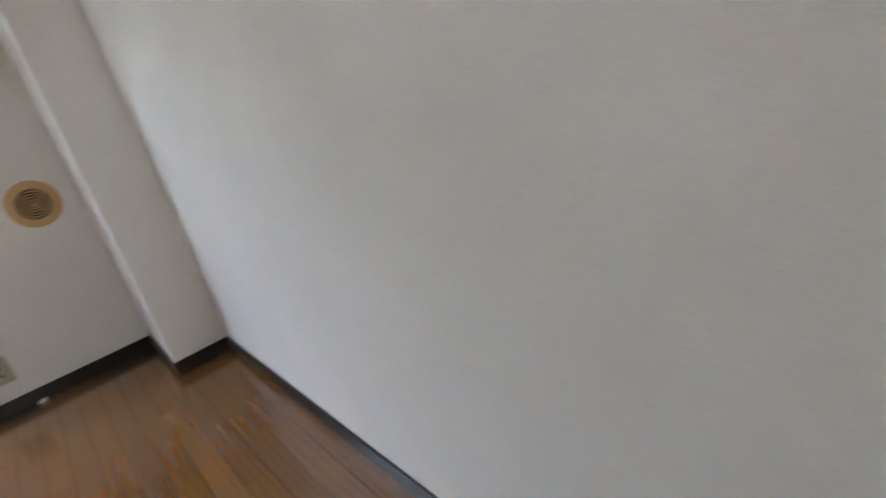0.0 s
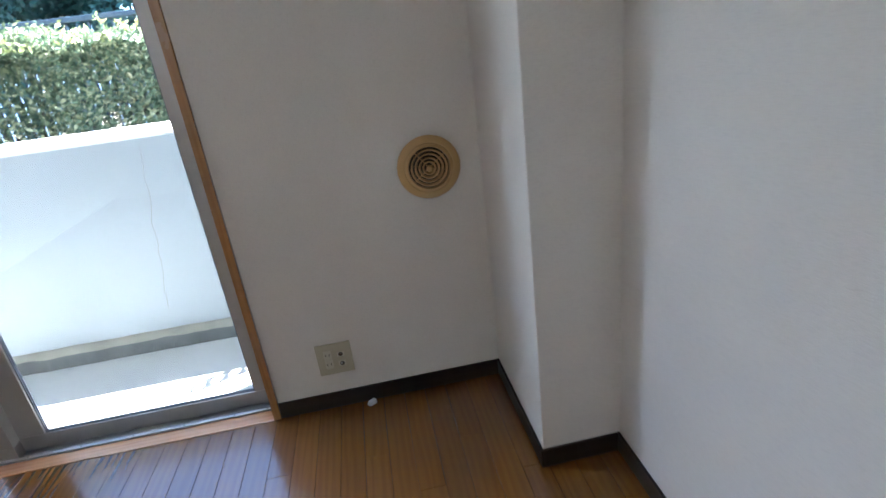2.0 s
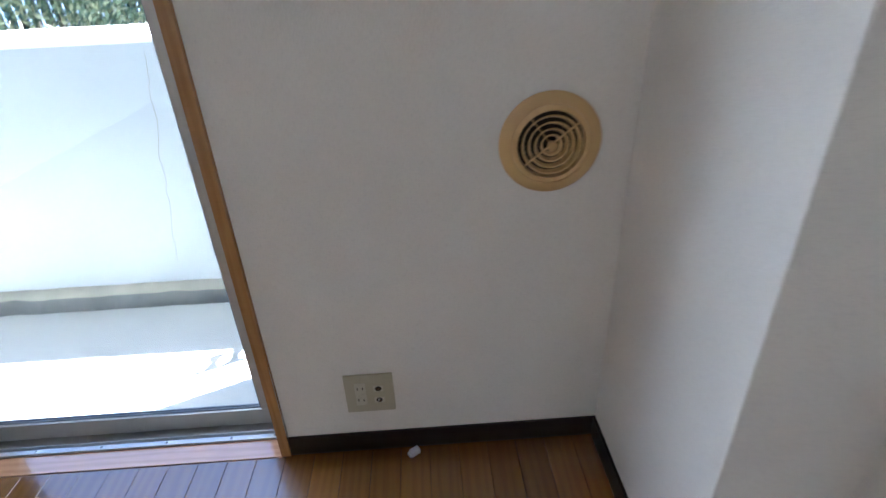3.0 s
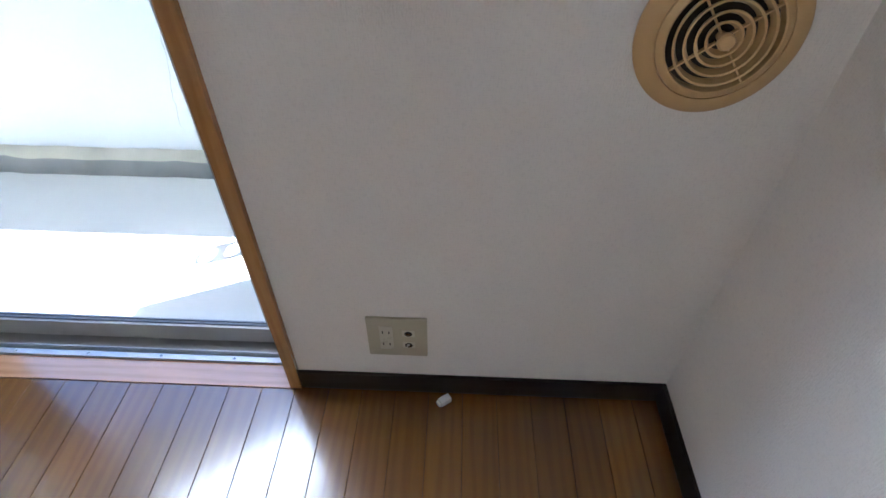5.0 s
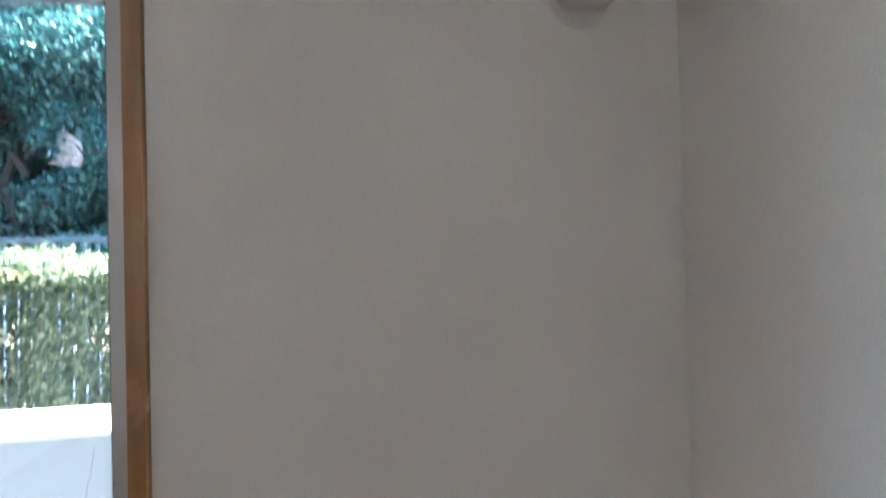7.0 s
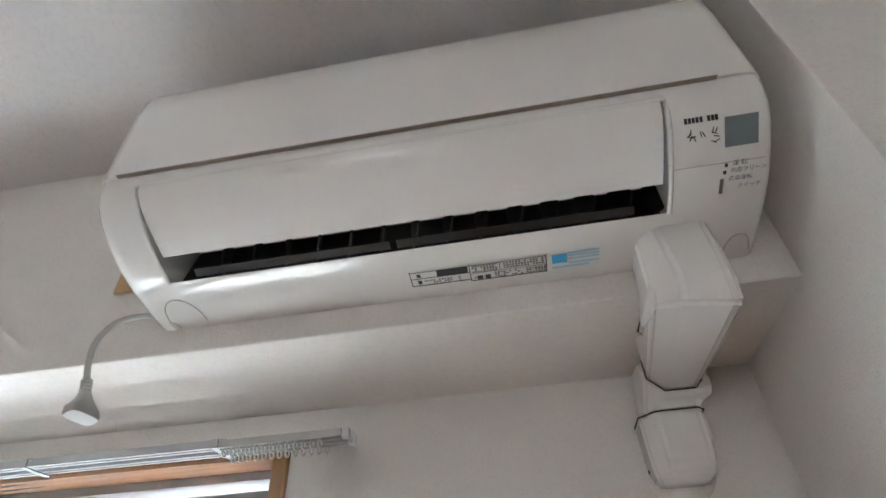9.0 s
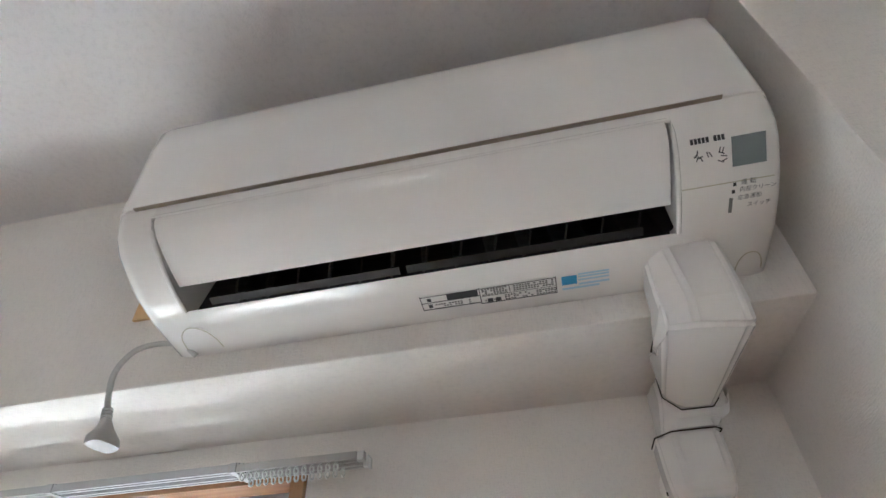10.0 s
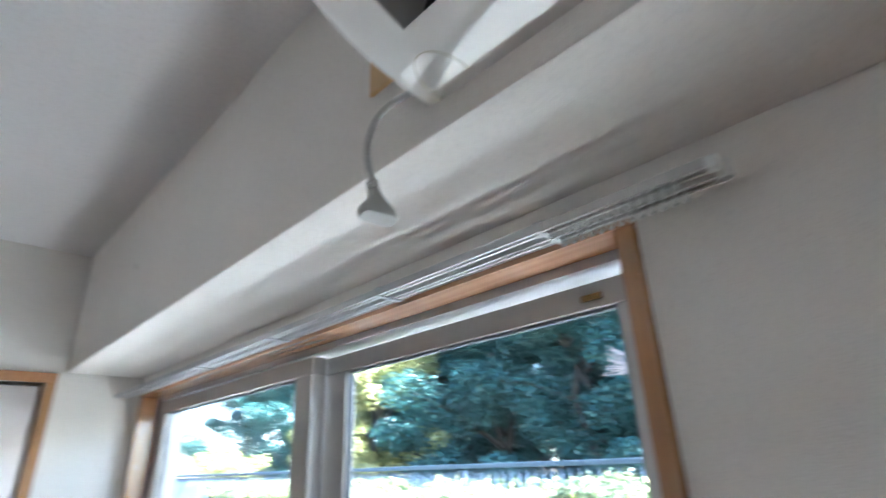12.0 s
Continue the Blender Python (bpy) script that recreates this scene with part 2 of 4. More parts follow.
def prism(bm, outline, axis, a, b):
    """Extrude a closed outline of (u, v) along an axis: x -> (u, v) = (y, z), y -> (x, z), z -> (x, y)."""
    def at(u, v, w):
        return {"x": (w, u, v), "y": (u, w, v), "z": (u, v, w)}[axis]
    r0 = [bm.verts.new(at(u, v, a)) for u, v in outline]
    r1 = [bm.verts.new(at(u, v, b)) for u, v in outline]
    n = len(outline)
    bm.faces.new(r0[::-1])
    bm.faces.new(r1)
    for i in range(n):
        bm.faces.new((r0[i], r0[(i + 1) % n], r1[(i + 1) % n], r1[i]))
    bmesh.ops.recalc_face_normals(bm, faces=bm.faces)
    return bm


def tube(bm, pts, r, seg=10, cap=True):
    """A round tube through points; r may be a list."""
    pts = [Vector(p) for p in pts]
    rs = r if isinstance(r, (list, tuple)) else [r] * len(pts)
    up = Vector((0.13, 0.21, 0.97))
    rings = []
    for i, p in enumerate(pts):
        d = (pts[min(i + 1, len(pts) - 1)] - pts[max(i - 1, 0)]).normalized()
        s = d.cross(up)
        s = s.normalized() if s.length > 0.05 else d.orthogonal().normalized()
        t = s.cross(d)
        rings.append([bm.verts.new(p + rs[i] * (math.cos(k) * s + math.sin(k) * t)) for k in (j * math.tau / seg for j in range(seg))])
    for a, b in zip(rings, rings[1:]):
        for i in range(seg):
            bm.faces.new((a[i], a[(i + 1) % seg], b[(i + 1) % seg], b[i]))
    if cap:
        bm.faces.new(rings[0][::-1])
        bm.faces.new(rings[-1])
    bmesh.ops.recalc_face_normals(bm, faces=bm.faces)
    return bm


# ---- room shell ----
W = 0.16
floor = structure("floor", box(LEFT_X - 1.6, RIGHT_X + W, BACK_Y - W, 0.0, -0.2, -0.010), M_GAP, "glossy orange-brown wooden plank floor", "floor")
structure("ceiling", box(LEFT_X, RIGHT_X, BACK_Y, BEAM_Y, CEIL_Z, CEIL_Z + 0.15), M_CEIL, "plain white papered ceiling", "ceiling")
bm = bmesh.new()
add_box(bm, WIN_R + 0.0255, 0.0, 0.0, W, -0.2, CEIL_Z + 0.15)
add_box(bm, LEFT_X - 0.1, WIN_L - 0.0255, 0.0, W, -0.2, CEIL_Z + 0.15)
# these leave an unseen opening, added to light the next room
add_box(bm, LEFT_X - 1.6, LEFT_X - 0.1, 0.0, W, -0.2, 0.7)
add_box(bm, LEFT_X - 1.6, LEFT_X - 0.1, 0.0, W, 1.85, CEIL_Z + 0.15)
add_box(bm, LEFT_X - 1.6, LEFT_X - 1.45, 0.0, W, 0.7, 1.85)
add_box(bm, LEFT_X - 0.25, LEFT_X - 0.1, 0.0, W, 0.7, 1.85)
add_box(bm, WIN_L - 0.0255, WIN_R + 0.0255, 0.0, W, WIN_TOP + 0.011, CEIL_Z + 0.15)
add_box(bm, WIN_L - 0.0255, WIN_R + 0.0255, 0.0, W, -0.2, -0.03)
structure("wall_window_side", bm, M_WALL, "off-white papered wall with the balcony window", "wall")
structure("pillar", box(0.0, RIGHT_X + W, PIL_Y, W, -0.2, CEIL_Z + 0.15, bevel=0.003), M_WALL, "papered corner pillar standing out from the wall", "pillar")
structure("beam", box(LEFT_X, -0.0005, BEAM_Y, -0.0005, BEAM_Z, CEIL_Z + 0.15, bevel=0.003), M_WALL, "papered ceiling beam above the window", "beam")
structure("wall_right_side", box(RIGHT_X, RIGHT_X + W, BACK_Y, PIL_Y, -0.2, CEIL_Z + 0.15), M_WALL, "plain off-white papered side wall", "wall")
# unseen opening added in the back wall, sized for fill light
BW0, BW1, BZ0, BZ1 = -1.67, -0.95, 1.28, 1.90
bm = bmesh.new()
add_box(bm, LEFT_X - 1.6, BW0, BACK_Y - W, BACK_Y, -0.2, CEIL_Z + 0.15)
add_box(bm, BW1, RIGHT_X + W, BACK_Y - W, BACK_Y, -0.2, CEIL_Z + 0.15)
add_box(bm, BW0, BW1, BACK_Y - W, BACK_Y, -0.2, BZ0)
add_box(bm, BW0, BW1, BACK_Y - W, BACK_Y, BZ1, CEIL_Z + 0.15)
structure("wall_behind", bm, M_WALL, "plain off-white papered back wall with an unseen opening added for fill light", "wall")
# not a seen wall: added to bounce warm sun in through the back opening
structure("reflector_wall", box(-8.0, 5.0, -7.2, -7.0, -1.2, 5.0), mottled("cream_reflector", (0.70, 0.665, 0.60), (0.64, 0.60, 0.54), 0.9, 0, 2.0, 40, 0.002), "unseen cream wall added to reflect warm sunlight into the room", "wall")
# the side wall with a doorway to the next room
DR_A, DR_B, DR_TOP = -1.10, -0.312, 1.925
bm = bmesh.new()
add_box(bm, LEFT_X - 0.1, LEFT_X, DR_B, 0.0, -0.2, CEIL_Z + 0.15)
add_box(bm, LEFT_X - 0.1, LEFT_X, BACK_Y, DR_A, -0.2, CEIL_Z + 0.15)
add_box(bm, LEFT_X - 0.1, LEFT_X, DR_A, DR_B, DR_TOP, CEIL_Z + 0.15)
structure("wall_left_side", bm, M_WALL, "off-white papered wall with an open doorway", "wall")
bm = bmesh.new()
add_box(bm, LEFT_X - 1.6, LEFT_X - 0.1, BACK_Y, 0.0, CEIL_Z, CEIL_Z + 0.15)
structure("ceiling_next_room", bm, M_CEIL, "white ceiling of the next room", "ceiling")
structure("wall_next_room", box(LEFT_X - 1.7, LEFT_X - 1.6, BACK_Y, 0.0, -0.2, CEIL_Z + 0.15), M_WALL, "pale wall of the next room", "wall")

door = structure("door_frame", box(LEFT_X - 0.11, LEFT_X + 0.012, DR_A - 0.035, DR_B + 0.035, DR_TOP, DR_TOP + 0.035, bevel=0.002), M_TRIMX, "light brown wooden door frame of the open doorway", "door frame")
for ya, yb in ((DR_B, DR_B + 0.035), (DR_A - 0.035, DR_A)):
    part("jamb", box(LEFT_X - 0.11, LEFT_X + 0.012, ya, yb, 0.0, DR_TOP, bevel=0.002), M_TRIM, door)

# skirting boards
def skirting(x0, x1, y0, y1):
    return structure("baseboard", box(x0, x1, y0, y1, 0.0, 0.06, bevel=0.0015), M_BASE, "very dark brown wooden skirting board", "baseboard")


skirting(WIN_R + 0.026, -0.008, -0.008, -0.0005)
skirting(-0.008, -0.0005, PIL_Y - 0.008, -0.0005)
skirting(-0.0005, RIGHT_X - 0.008, PIL_Y - 0.008, PIL_Y - 0.0005)
skirting(RIGHT_X - 0.008, RIGHT_X - 0.0005, BACK_Y, PIL_Y - 0.0005)
skirting(LEFT_X + 0.0005, LEFT_X + 0.008, BACK_Y, DR_A - 0.036)
skirting(LEFT_X + 0.0005, LEFT_X + 0.008, DR_B + 0.036, -0.0005)

# ---- window ----
win = structure("window_1", box(WIN_L - 0.025, WIN_R + 0.025, -0.012, 0.055, WIN_TOP, WIN_TOP + 0.010, bevel=0.002), M_TRIMX, "tall sliding balcony window in a light brown wooden casing", "window")
part("casing", box(WIN_R, WIN_R + 0.025, -0.012, 0.055, 0.0, WIN_TOP - 0.0005, bevel=0.002), M_TRIM, win)
part("casing", box(WIN_L - 0.025, WIN_L, -0.012, 0.055, 0.0, WIN_TOP - 0.0005, bevel=0.002), M_TRIM, win)
part("window_sill", box(WIN_L, WIN_R - 0.0005, -0.012, 0.046, -0.03, 0.003, bevel=0.001), M_TRIMX, win)
bm = bmesh.new()   # threshold with its track ribs
add_box(bm, WIN_L, WIN_R, 0.046, 0.060, -0.03, 0.010, bevel=0.001)
add_box(bm, WIN_L, WIN_R, 0.060, 0.145, -0.03, -0.012)
for y in (0.076, 0.119, 0.140):
    add_box(bm, WIN_L, WIN_R, y, y + 0.003, -0.012, 0.004)
part("threshold", bm, M_ALU, win, "dull aluminium threshold with sliding tracks")
bm = bmesh.new()
x = WIN_R - 0.03
while x > WIN_L:
    lathe(bm, [(0.0035, 0.0095), (0.0035, 0.0105), (0.002, 0.0115), (0, 0.0115)], 10, Matrix.Translation((x, 0.053, 0)))
    x -= 0.115 if abs(x - WIN_R) < 0.1 else 0.17
part("screw", bm, M_STEEL, win)
bm = bmesh.new()
add_box(bm, WIN_L, WIN_R, 0.056, 0.145, WIN_TOP - 0.010, WIN_TOP + 0.0105)
add_box(bm, WIN_L, WIN_R, 0.056, 0.064, WIN_TOP - 0.014, WIN_TOP - 0.010)
part("head_track", bm, M_ALU, win)
for a in (WIN_L, WIN_R - 0.018):
    part("side_track", box(a, a + 0.018, 0.056, 0.145, -0.01, WIN_TOP - 0.0105), M_ALU, win)


def sash(x0, x1, y0, y1, zb, zt, left_w, right_w, tint):
    s = part("sash", box(x0, x1, y0, y1, zb, zb + 0.052, bevel=0.002), tint, win, "aluminium sliding sash")
    part("top_rail", box(x0, x1, y0, y1, zt - 0.042, zt, bevel=0.002), tint, s)
    part("stile", box(x0, x0 + left_w, y0, y1, zb + 0.0525, zt - 0.0425, bevel=0.002), tint, s)
    part("stile", box(x1 - right_w, x1, y0, y1, zb + 0.0525, zt - 0.0425, bevel=0.002), tint, s)
    g = part("pane", box(x0 + left_w - 0.006, x1 - right_w + 0.006, (y0 + y1) / 2 - 0.002, (y0 + y1) / 2 + 0.002, zb + 0.048, zt - 0.038), M_GLASS, s, "clear glass pane")
    g.visible_shadow = False
    bm = bmesh.new()
    ym = (y0 + y1) / 2
    for ya, yb in ((ym - 0.006, ym - 0.0022), (ym + 0.0022, ym + 0.006)):
        add_box(bm, x0 + left_w, x1 - right_w, ya, yb, zb + 0.052, zb + 0.056)
        add_box(bm, x0 + left_w, x1 - right_w, ya, yb, zt - 0.047, zt - 0.042)
        add_box(bm, x0 + left_w, x0 + left_w + 0.004, ya, yb, zb + 0.052, zt - 0.042)
        add_box(bm, x1 - right_w - 0.004, x1 - right_w, ya, yb, zb + 0.052, zt - 0.042)
    part("gasket", bm, M_GASKET, s)
    return s


sash_in = sash(WIN_L + 0.012, -1.665, 0.060, 0.098, 0.0, WIN_TOP - 0.018, 0.06, 0.080, M_SASH)
sash_out = sash(-1.70, WIN_R - 0.012, 0.108, 0.134, 0.0, WIN_TOP - 0.018, 0.11, 0.060, M_SASH)
part("stopper", box(-0.936, -0.901, 0.101, 0.1075, WIN_TOP - 0.048, WIN_TOP - 0.038, bevel=0.001), M_BRASS, win, "small brass-brown stopper")

# ---- balcony ----
structure("balcony_floor", box(-6.5, 2.5, W, BAL_Y, BAL_FLOOR - 0.2, BAL_FLOOR), M_CONCF, "grey concrete balcony floor, worn and stained", "floor")
structure("balcony_wall", prism(bmesh.new(), [(BAL_Y, BAL_FLOOR - 1.2), (BAL_Y + 0.20, BAL_FLOOR - 1.2), (BAL_Y + 0.20, BAL_TOP - 0.012), (BAL_Y, BAL_TOP - 0.012)], "x", -6.5, 2.5), M_CONC, "white painted concrete balcony wall in a shaded tone, with a hairline crack", "wall")
# same white wall; the lighter colour stands for sun on its top
structure("balcony_coping", prism(bmesh.new(), [(BAL_Y - 0.001, BAL_TOP - 0.0115), (BAL_Y + 0.202, BAL_TOP - 0.0115), (BAL_Y + 0.202, BAL_TOP + 0.025), (BAL_Y + 0.195, BAL_TOP + 0.029), (BAL_Y + 0.004, BAL_TOP + 0.004), (BAL_Y - 0.001, BAL_TOP)], "x", -6.5, 2.5), M_COPING, "top of the white balcony wall, coloured lighter for the sun on it", "coping")
bm = bmesh.new()
n = 180
rows = []
for i in range(n + 1):
    x = -6.5 + 9.0 * i / n
    j1, j2 = 0.008 * noise.noise((x * 6, 1, 0)), 0.009 * noise.noise((x * 9, 5, 0))
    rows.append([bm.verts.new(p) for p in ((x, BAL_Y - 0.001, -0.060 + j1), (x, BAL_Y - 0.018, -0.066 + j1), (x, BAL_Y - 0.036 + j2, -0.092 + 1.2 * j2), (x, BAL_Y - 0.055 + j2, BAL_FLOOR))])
# the lowest strip of the fillet takes the darker mortar
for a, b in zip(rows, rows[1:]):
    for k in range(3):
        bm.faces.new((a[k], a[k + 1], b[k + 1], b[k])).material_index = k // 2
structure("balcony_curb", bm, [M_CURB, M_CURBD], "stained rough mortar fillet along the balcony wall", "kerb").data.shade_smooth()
SLAB_Y = 1.08
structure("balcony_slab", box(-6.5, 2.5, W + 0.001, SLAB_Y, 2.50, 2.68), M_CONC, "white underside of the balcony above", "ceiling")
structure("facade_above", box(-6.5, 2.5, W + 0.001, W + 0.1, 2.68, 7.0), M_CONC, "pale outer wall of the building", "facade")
# ---- ground, fence, hedge, trees ----
structure("ground", box(-300, 300, BAL_Y + 0.20, 400, -1.6, -0.9), M_EARTH, "bare brown earth outside the building", "ground")
RAIL_Y, RAIL_Z = 2.95, 1.60
fence = thing("fence", (-4.0, RAIL_Y, -0.9), "blue-grey painted steel railing with upright bars behind the hedge", "fence")
part("top_rail", box(-9, 9, -0.022, 0.022, RAIL_Z + 0.9 - 0.038, RAIL_Z + 0.9, bevel=0.006), M_RAIL, fence)
part("bottom_rail", box(-9, 9, -0.02, 0.02, 1.15, 1.19, bevel=0.004), M_RAIL, fence)
bar = None
for i in range(200):
    x = -8.95 + i * 0.080
    if bar is None:
        bar = part("bar", box(-0.007, 0.007, -0.012, 0.012, 1.19, RAIL_Z + 0.85), M_RAIL, fence)
        bar.location.x = x
    else:
        o = bar.copy()
        scene.collection.objects.link(o)
        o.location.x = x
for i in range(9):
    part("post", box(-8.8 + i * 2.2, -8.75 + i * 2.2, -0.025, 0.025, 0.0, RAIL_Z + 0.85), M_RAIL, fence)


def leaf_cloud(name, pts, normals, size, material, parent=None, seed=1, kind=""):
    """Many small pointed leaves, one at each place."""
    rng = np.random.default_rng(seed)
    n = len(pts)
    d = rng.normal(size=(n, 3)) * 0.8 + normals
    d /= np.linalg.norm(d, axis=1)[:, None]
    a = np.cross(d, rng.normal(size=(n, 3)))
    a /= np.linalg.norm(a, axis=1)[:, None]
    b = np.cross(d, a)
    s = (size * rng.uniform(0.6, 1.35, n))[:, None]
    v = np.stack([pts - a * s, pts + b * s * 0.42 + d * s * 0.1, pts + a * s, pts - b * s * 0.42 + d * s * 0.1], 1).reshape(-1, 3)
    f = np.arange(4 * n).reshape(-1, 4)
    me = bpy.data.meshes.new(name)
    me.vertices.add(4 * n)
    me.vertices.foreach_set("co", v.ravel())
    me.loops.add(4 * n)
    me.loops.foreach_set("vertex_index", f.ravel())
    me.polygons.add(n)
    me.polygons.foreach_set("loop_start", np.arange(0, 4 * n, 4))
    me.update(calc_edges=True)
    me.validate()
    me.materials.append(material)
    ob = new(name, me)
    if parent is not None:
        ob.parent = parent
    return ob


# clipped hedge: a shell of leaves over stems
HX0, HX1, HY0, HY1, HZ0, HZ1 = -7.5, 1.5, 2.0, 2.75, -0.9, 1.38
rng = np.random.default_rng(4)
hedge = thing("hedge", (0, 0, HZ0), "clipped evergreen hedge, sunlit yellowish top over darker green sides", "hedge")
n = 165000
hx = rng.uniform(HX0, HX1, n)
u = rng.uniform(0, 1, n)
front = u < 0.55
t = rng.uniform(0, 1, n)
lump = 0.06 * np.sin(hx * 2.3) + 0.06 * np.sin(hx * 5.1 + 1) + 0.05 * np.sin(hx * 11 + 2)
top = HZ1 + lump * 0.6 + rng.normal(0, 0.03, n)
hz = np.where(front, HZ0 + 0.5 + (top - HZ0 - 0.5) * t ** 0.62, top - np.abs(rng.normal(0, 0.05, n)))
depth = np.abs(rng.normal(0, 0.08, n))
hy = np.where(front, HY0 + depth + lump + 0.12 * (hz - HZ0) / 2.2, HY0 + 0.1 + (HY1 - HY0) * t)
pts = np.stack([hx, hy, hz - HZ0], 1)
nor = np.where(front[:, None], [0, -1.0, 0.4], [0, 0, 1.0])
leaf_cloud("foliage", pts, nor, 0.021, M_HEDGE, hedge, 5)
n = 5200   # shoots above the clipped top
cx, cy = rng.uniform(HX0, HX1, n // 10), rng.uniform(HY0, HY1, n // 10)
hh = rng.uniform(0.05, 0.17, n // 10)
k = rng.integers(0, n // 10, n)
f = rng.uniform(0, 1, n)
pts = np.stack([cx[k] + rng.normal(0, 0.02, n), cy[k] + rng.normal(0, 0.02, n), HZ1 - HZ0 - 0.02 + hh[k] * f], 1)
leaf_cloud("shoot", pts, np.tile([0, 0, 0.6], (n, 1)), 0.020, M_YELLOW, hedge, 6)
bm = bmesh.new()
for i in range(90):
    x, y = rng.uniform(HX0, HX1), rng.uniform(HY0 + 0.15, HY1)
    p = Vector((x, y, 0))
    tube(bm, [p, p + Vector((rng.normal(0, 0.06), rng.normal(0, 0.06), 0.9)), p + Vector((rng.normal(0, 0.2), rng.normal(0, 0.1), 2.0))], [0.02, 0.014, 0.005], 5, False)
part("stem", bm, M_BARK, hedge)


def tree(name, place, height, spread, label, material, leaves, size, seed):
    """Tapered trunk, limbs and a crown made of leaf clumps with gaps."""
    rg = np.random.default_rng(seed)
    t = thing(name, place, label, "tree", "trees behind the fence")
    bm = bmesh.new()
    pts = [(rg.normal(0, 0.06) * i, rg.normal(0, 0.06) * i, height * 0.8 * i / 5) for i in range(6)]
    tube(bm, pts, [0.15 * (1 - i / 6.5) for i in range(6)], 8)
    tips = []
    for i in range(26):
        f = rg.uniform(0.12, 0.95)
        base = Vector(pts[int(f * 4)]) * 1.0
        base.z = f * height * 0.8
        ang, ln = rg.uniform(0, math.tau), spread * rg.uniform(0.5, 1.0) * (1.15 - 0.6 * f)
        tip = base + Vector((math.cos(ang) * ln, math.sin(ang) * ln, height * rg.uniform(0.05, 0.22)))
        tube(bm, [base, base.lerp(tip, 0.5) + Vector((0, 0, 0.15)), tip], [0.07, 0.045, 0.015], 5, False)
        tips += [base.lerp(tip, q) for q in (0.45, 0.75, 1.0)]
    part("trunk", bm, M_BARK, t)
    tips = np.array([tuple(p) for p in tips])
    k = rg.integers(0, len(tips), leaves)
    rad = rg.uniform(0.35, 0.75, len(tips))[k] * spread * 0.33
    d = rg.normal(size=(leaves, 3))
    d /= np.linalg.norm(d, axis=1)[:, None]
    shell = rg.uniform(0.55, 1.0, leaves)[:, None] * rad[:, None]
    p = tips[k] + d * shell * np.array([1.2, 1.2, 0.75])
    leaf_cloud("crown", p, d + np.array([0, 0, 0.5]), size, material, t, seed + 9)
    return t


tree_a = tree("tree", (-2.6, 8.6, -0.9), 8.0, 2.9, "dense dark evergreen tree behind the railing", M_TREE, 60000, 0.056, 11)
tree_b = tree("tree", (-6.2, 8.9, -0.9), 7.6, 2.9, "dense dark evergreen tree behind the railing", M_TREE, 60000, 0.056, 12)
spots = ((-4.4, 9.6, 1.05, 40), (0.8, 9.5, 1.0, 100), (2.8, 11.5, 1.1, 220), (-8.6, 9.2, 1.0, 170), (-10.8, 9.6, 1.05, 300), (-12.6, 10.4, 1.0, 80),
         (-1.0, 12.0, 1.3, 10), (-5.6, 12.6, 1.35, 250), (-9.6, 13.0, 1.35, 20), (-14.0, 14.5, 1.3, 140), (-19.0, 17.0, 1.3, 200), (-25.0, 18.0, 1.4, 330),
         (-31.0, 17.0, 1.4, 60), (-38.0, 18.0, 1.5, 110), (5.0, 13.0, 1.3, 190), (-45.0, 20.0, 1.7, 280))
for i, (x, y, s, r) in enumerate(spots):
    o = copy_thing((tree_a, tree_b)[i % 2], pose(x, y, -0.9, 0, 0, r))
    o.scale = (s, s, s)
yel = tree("tree", (-14.2, 8.9, -0.9), 6.4, 2.0, "sunlit yellow-green tree with thin foliage", M_YELLOW, 32000, 0.065, 21)
copy_thing(yel, pose(-11.0, 7.4, -0.9, 0, 0, 60))
copy_thing(yel, pose(-17.5, 10.5, -0.9, 0, 0, 120))
tree("tree", (-20.5, 7.6, -0.9), 3.8, 2.2, "low yellow-green sunlit shrub-like tree", M_YELLOW, 16000, 0.06, 22)

# one dry pale branch hanging in front of the dark trees
dry = thing("dry_branch", (-4.50, 6.75, 2.92), "bare dry pale branch caught in front of the dark evergreen trees", "branch")
bm = bmesh.new()
rg = np.random.default_rng(5)
for i in range(24):
    a, ln = rg.uniform(-0.35, 1.1), rg.uniform(0.12, 0.40)
    z0 = rg.uniform(-0.20, 0.12)
    tube(bm, [(0.3, rg.uniform(-0.05, 0.05), z0), (0.3 - ln * 0.5 * math.cos(a), 0.05, z0 + 0.45 * ln * math.sin(a)), (0.3 - ln * math.cos(a), rg.uniform(-0.1, 0.1), z0 + ln * math.sin(a) * 0.7)], [0.009, 0.007, 0.003], 5, False)
part("twig", bm, mottled("dry_twig", (0.62, 0.54, 0.52), (0.45, 0.38, 0.36), 0.9, 0, 8, 60, 0.002), dry)
part("stalk", tube(bmesh.new(), [(0.3, 0, 0), (0.6, 0.6, 0.1), (0.9, 2.2, -0.3)], [0.008, 0.010, 0.015], 6, False), M_BARK, dry)


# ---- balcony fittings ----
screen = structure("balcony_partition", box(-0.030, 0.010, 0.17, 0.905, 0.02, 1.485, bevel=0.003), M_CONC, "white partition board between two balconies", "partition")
hanger = thing("laundry_bracket", (-0.247, 0.972, 0.80, 0, 0, 90), "folded metal laundry pole bracket standing up with four ring holes", "laundry bracket")
for i in range(4):
    at_ring = Matrix.Translation((0, 0, 0.007 + 0.0853 * i)) @ Matrix.Rotation(radians(90), 4, "X")
    part("ring", lathe(bmesh.new(), [(0.030, -0.003), (0.0445, -0.003), (0.0445, 0.003), (0.030, 0.003), (0.030, -0.003)], 28, at_ring), M_RAIL, hanger)
bm = bmesh.new()
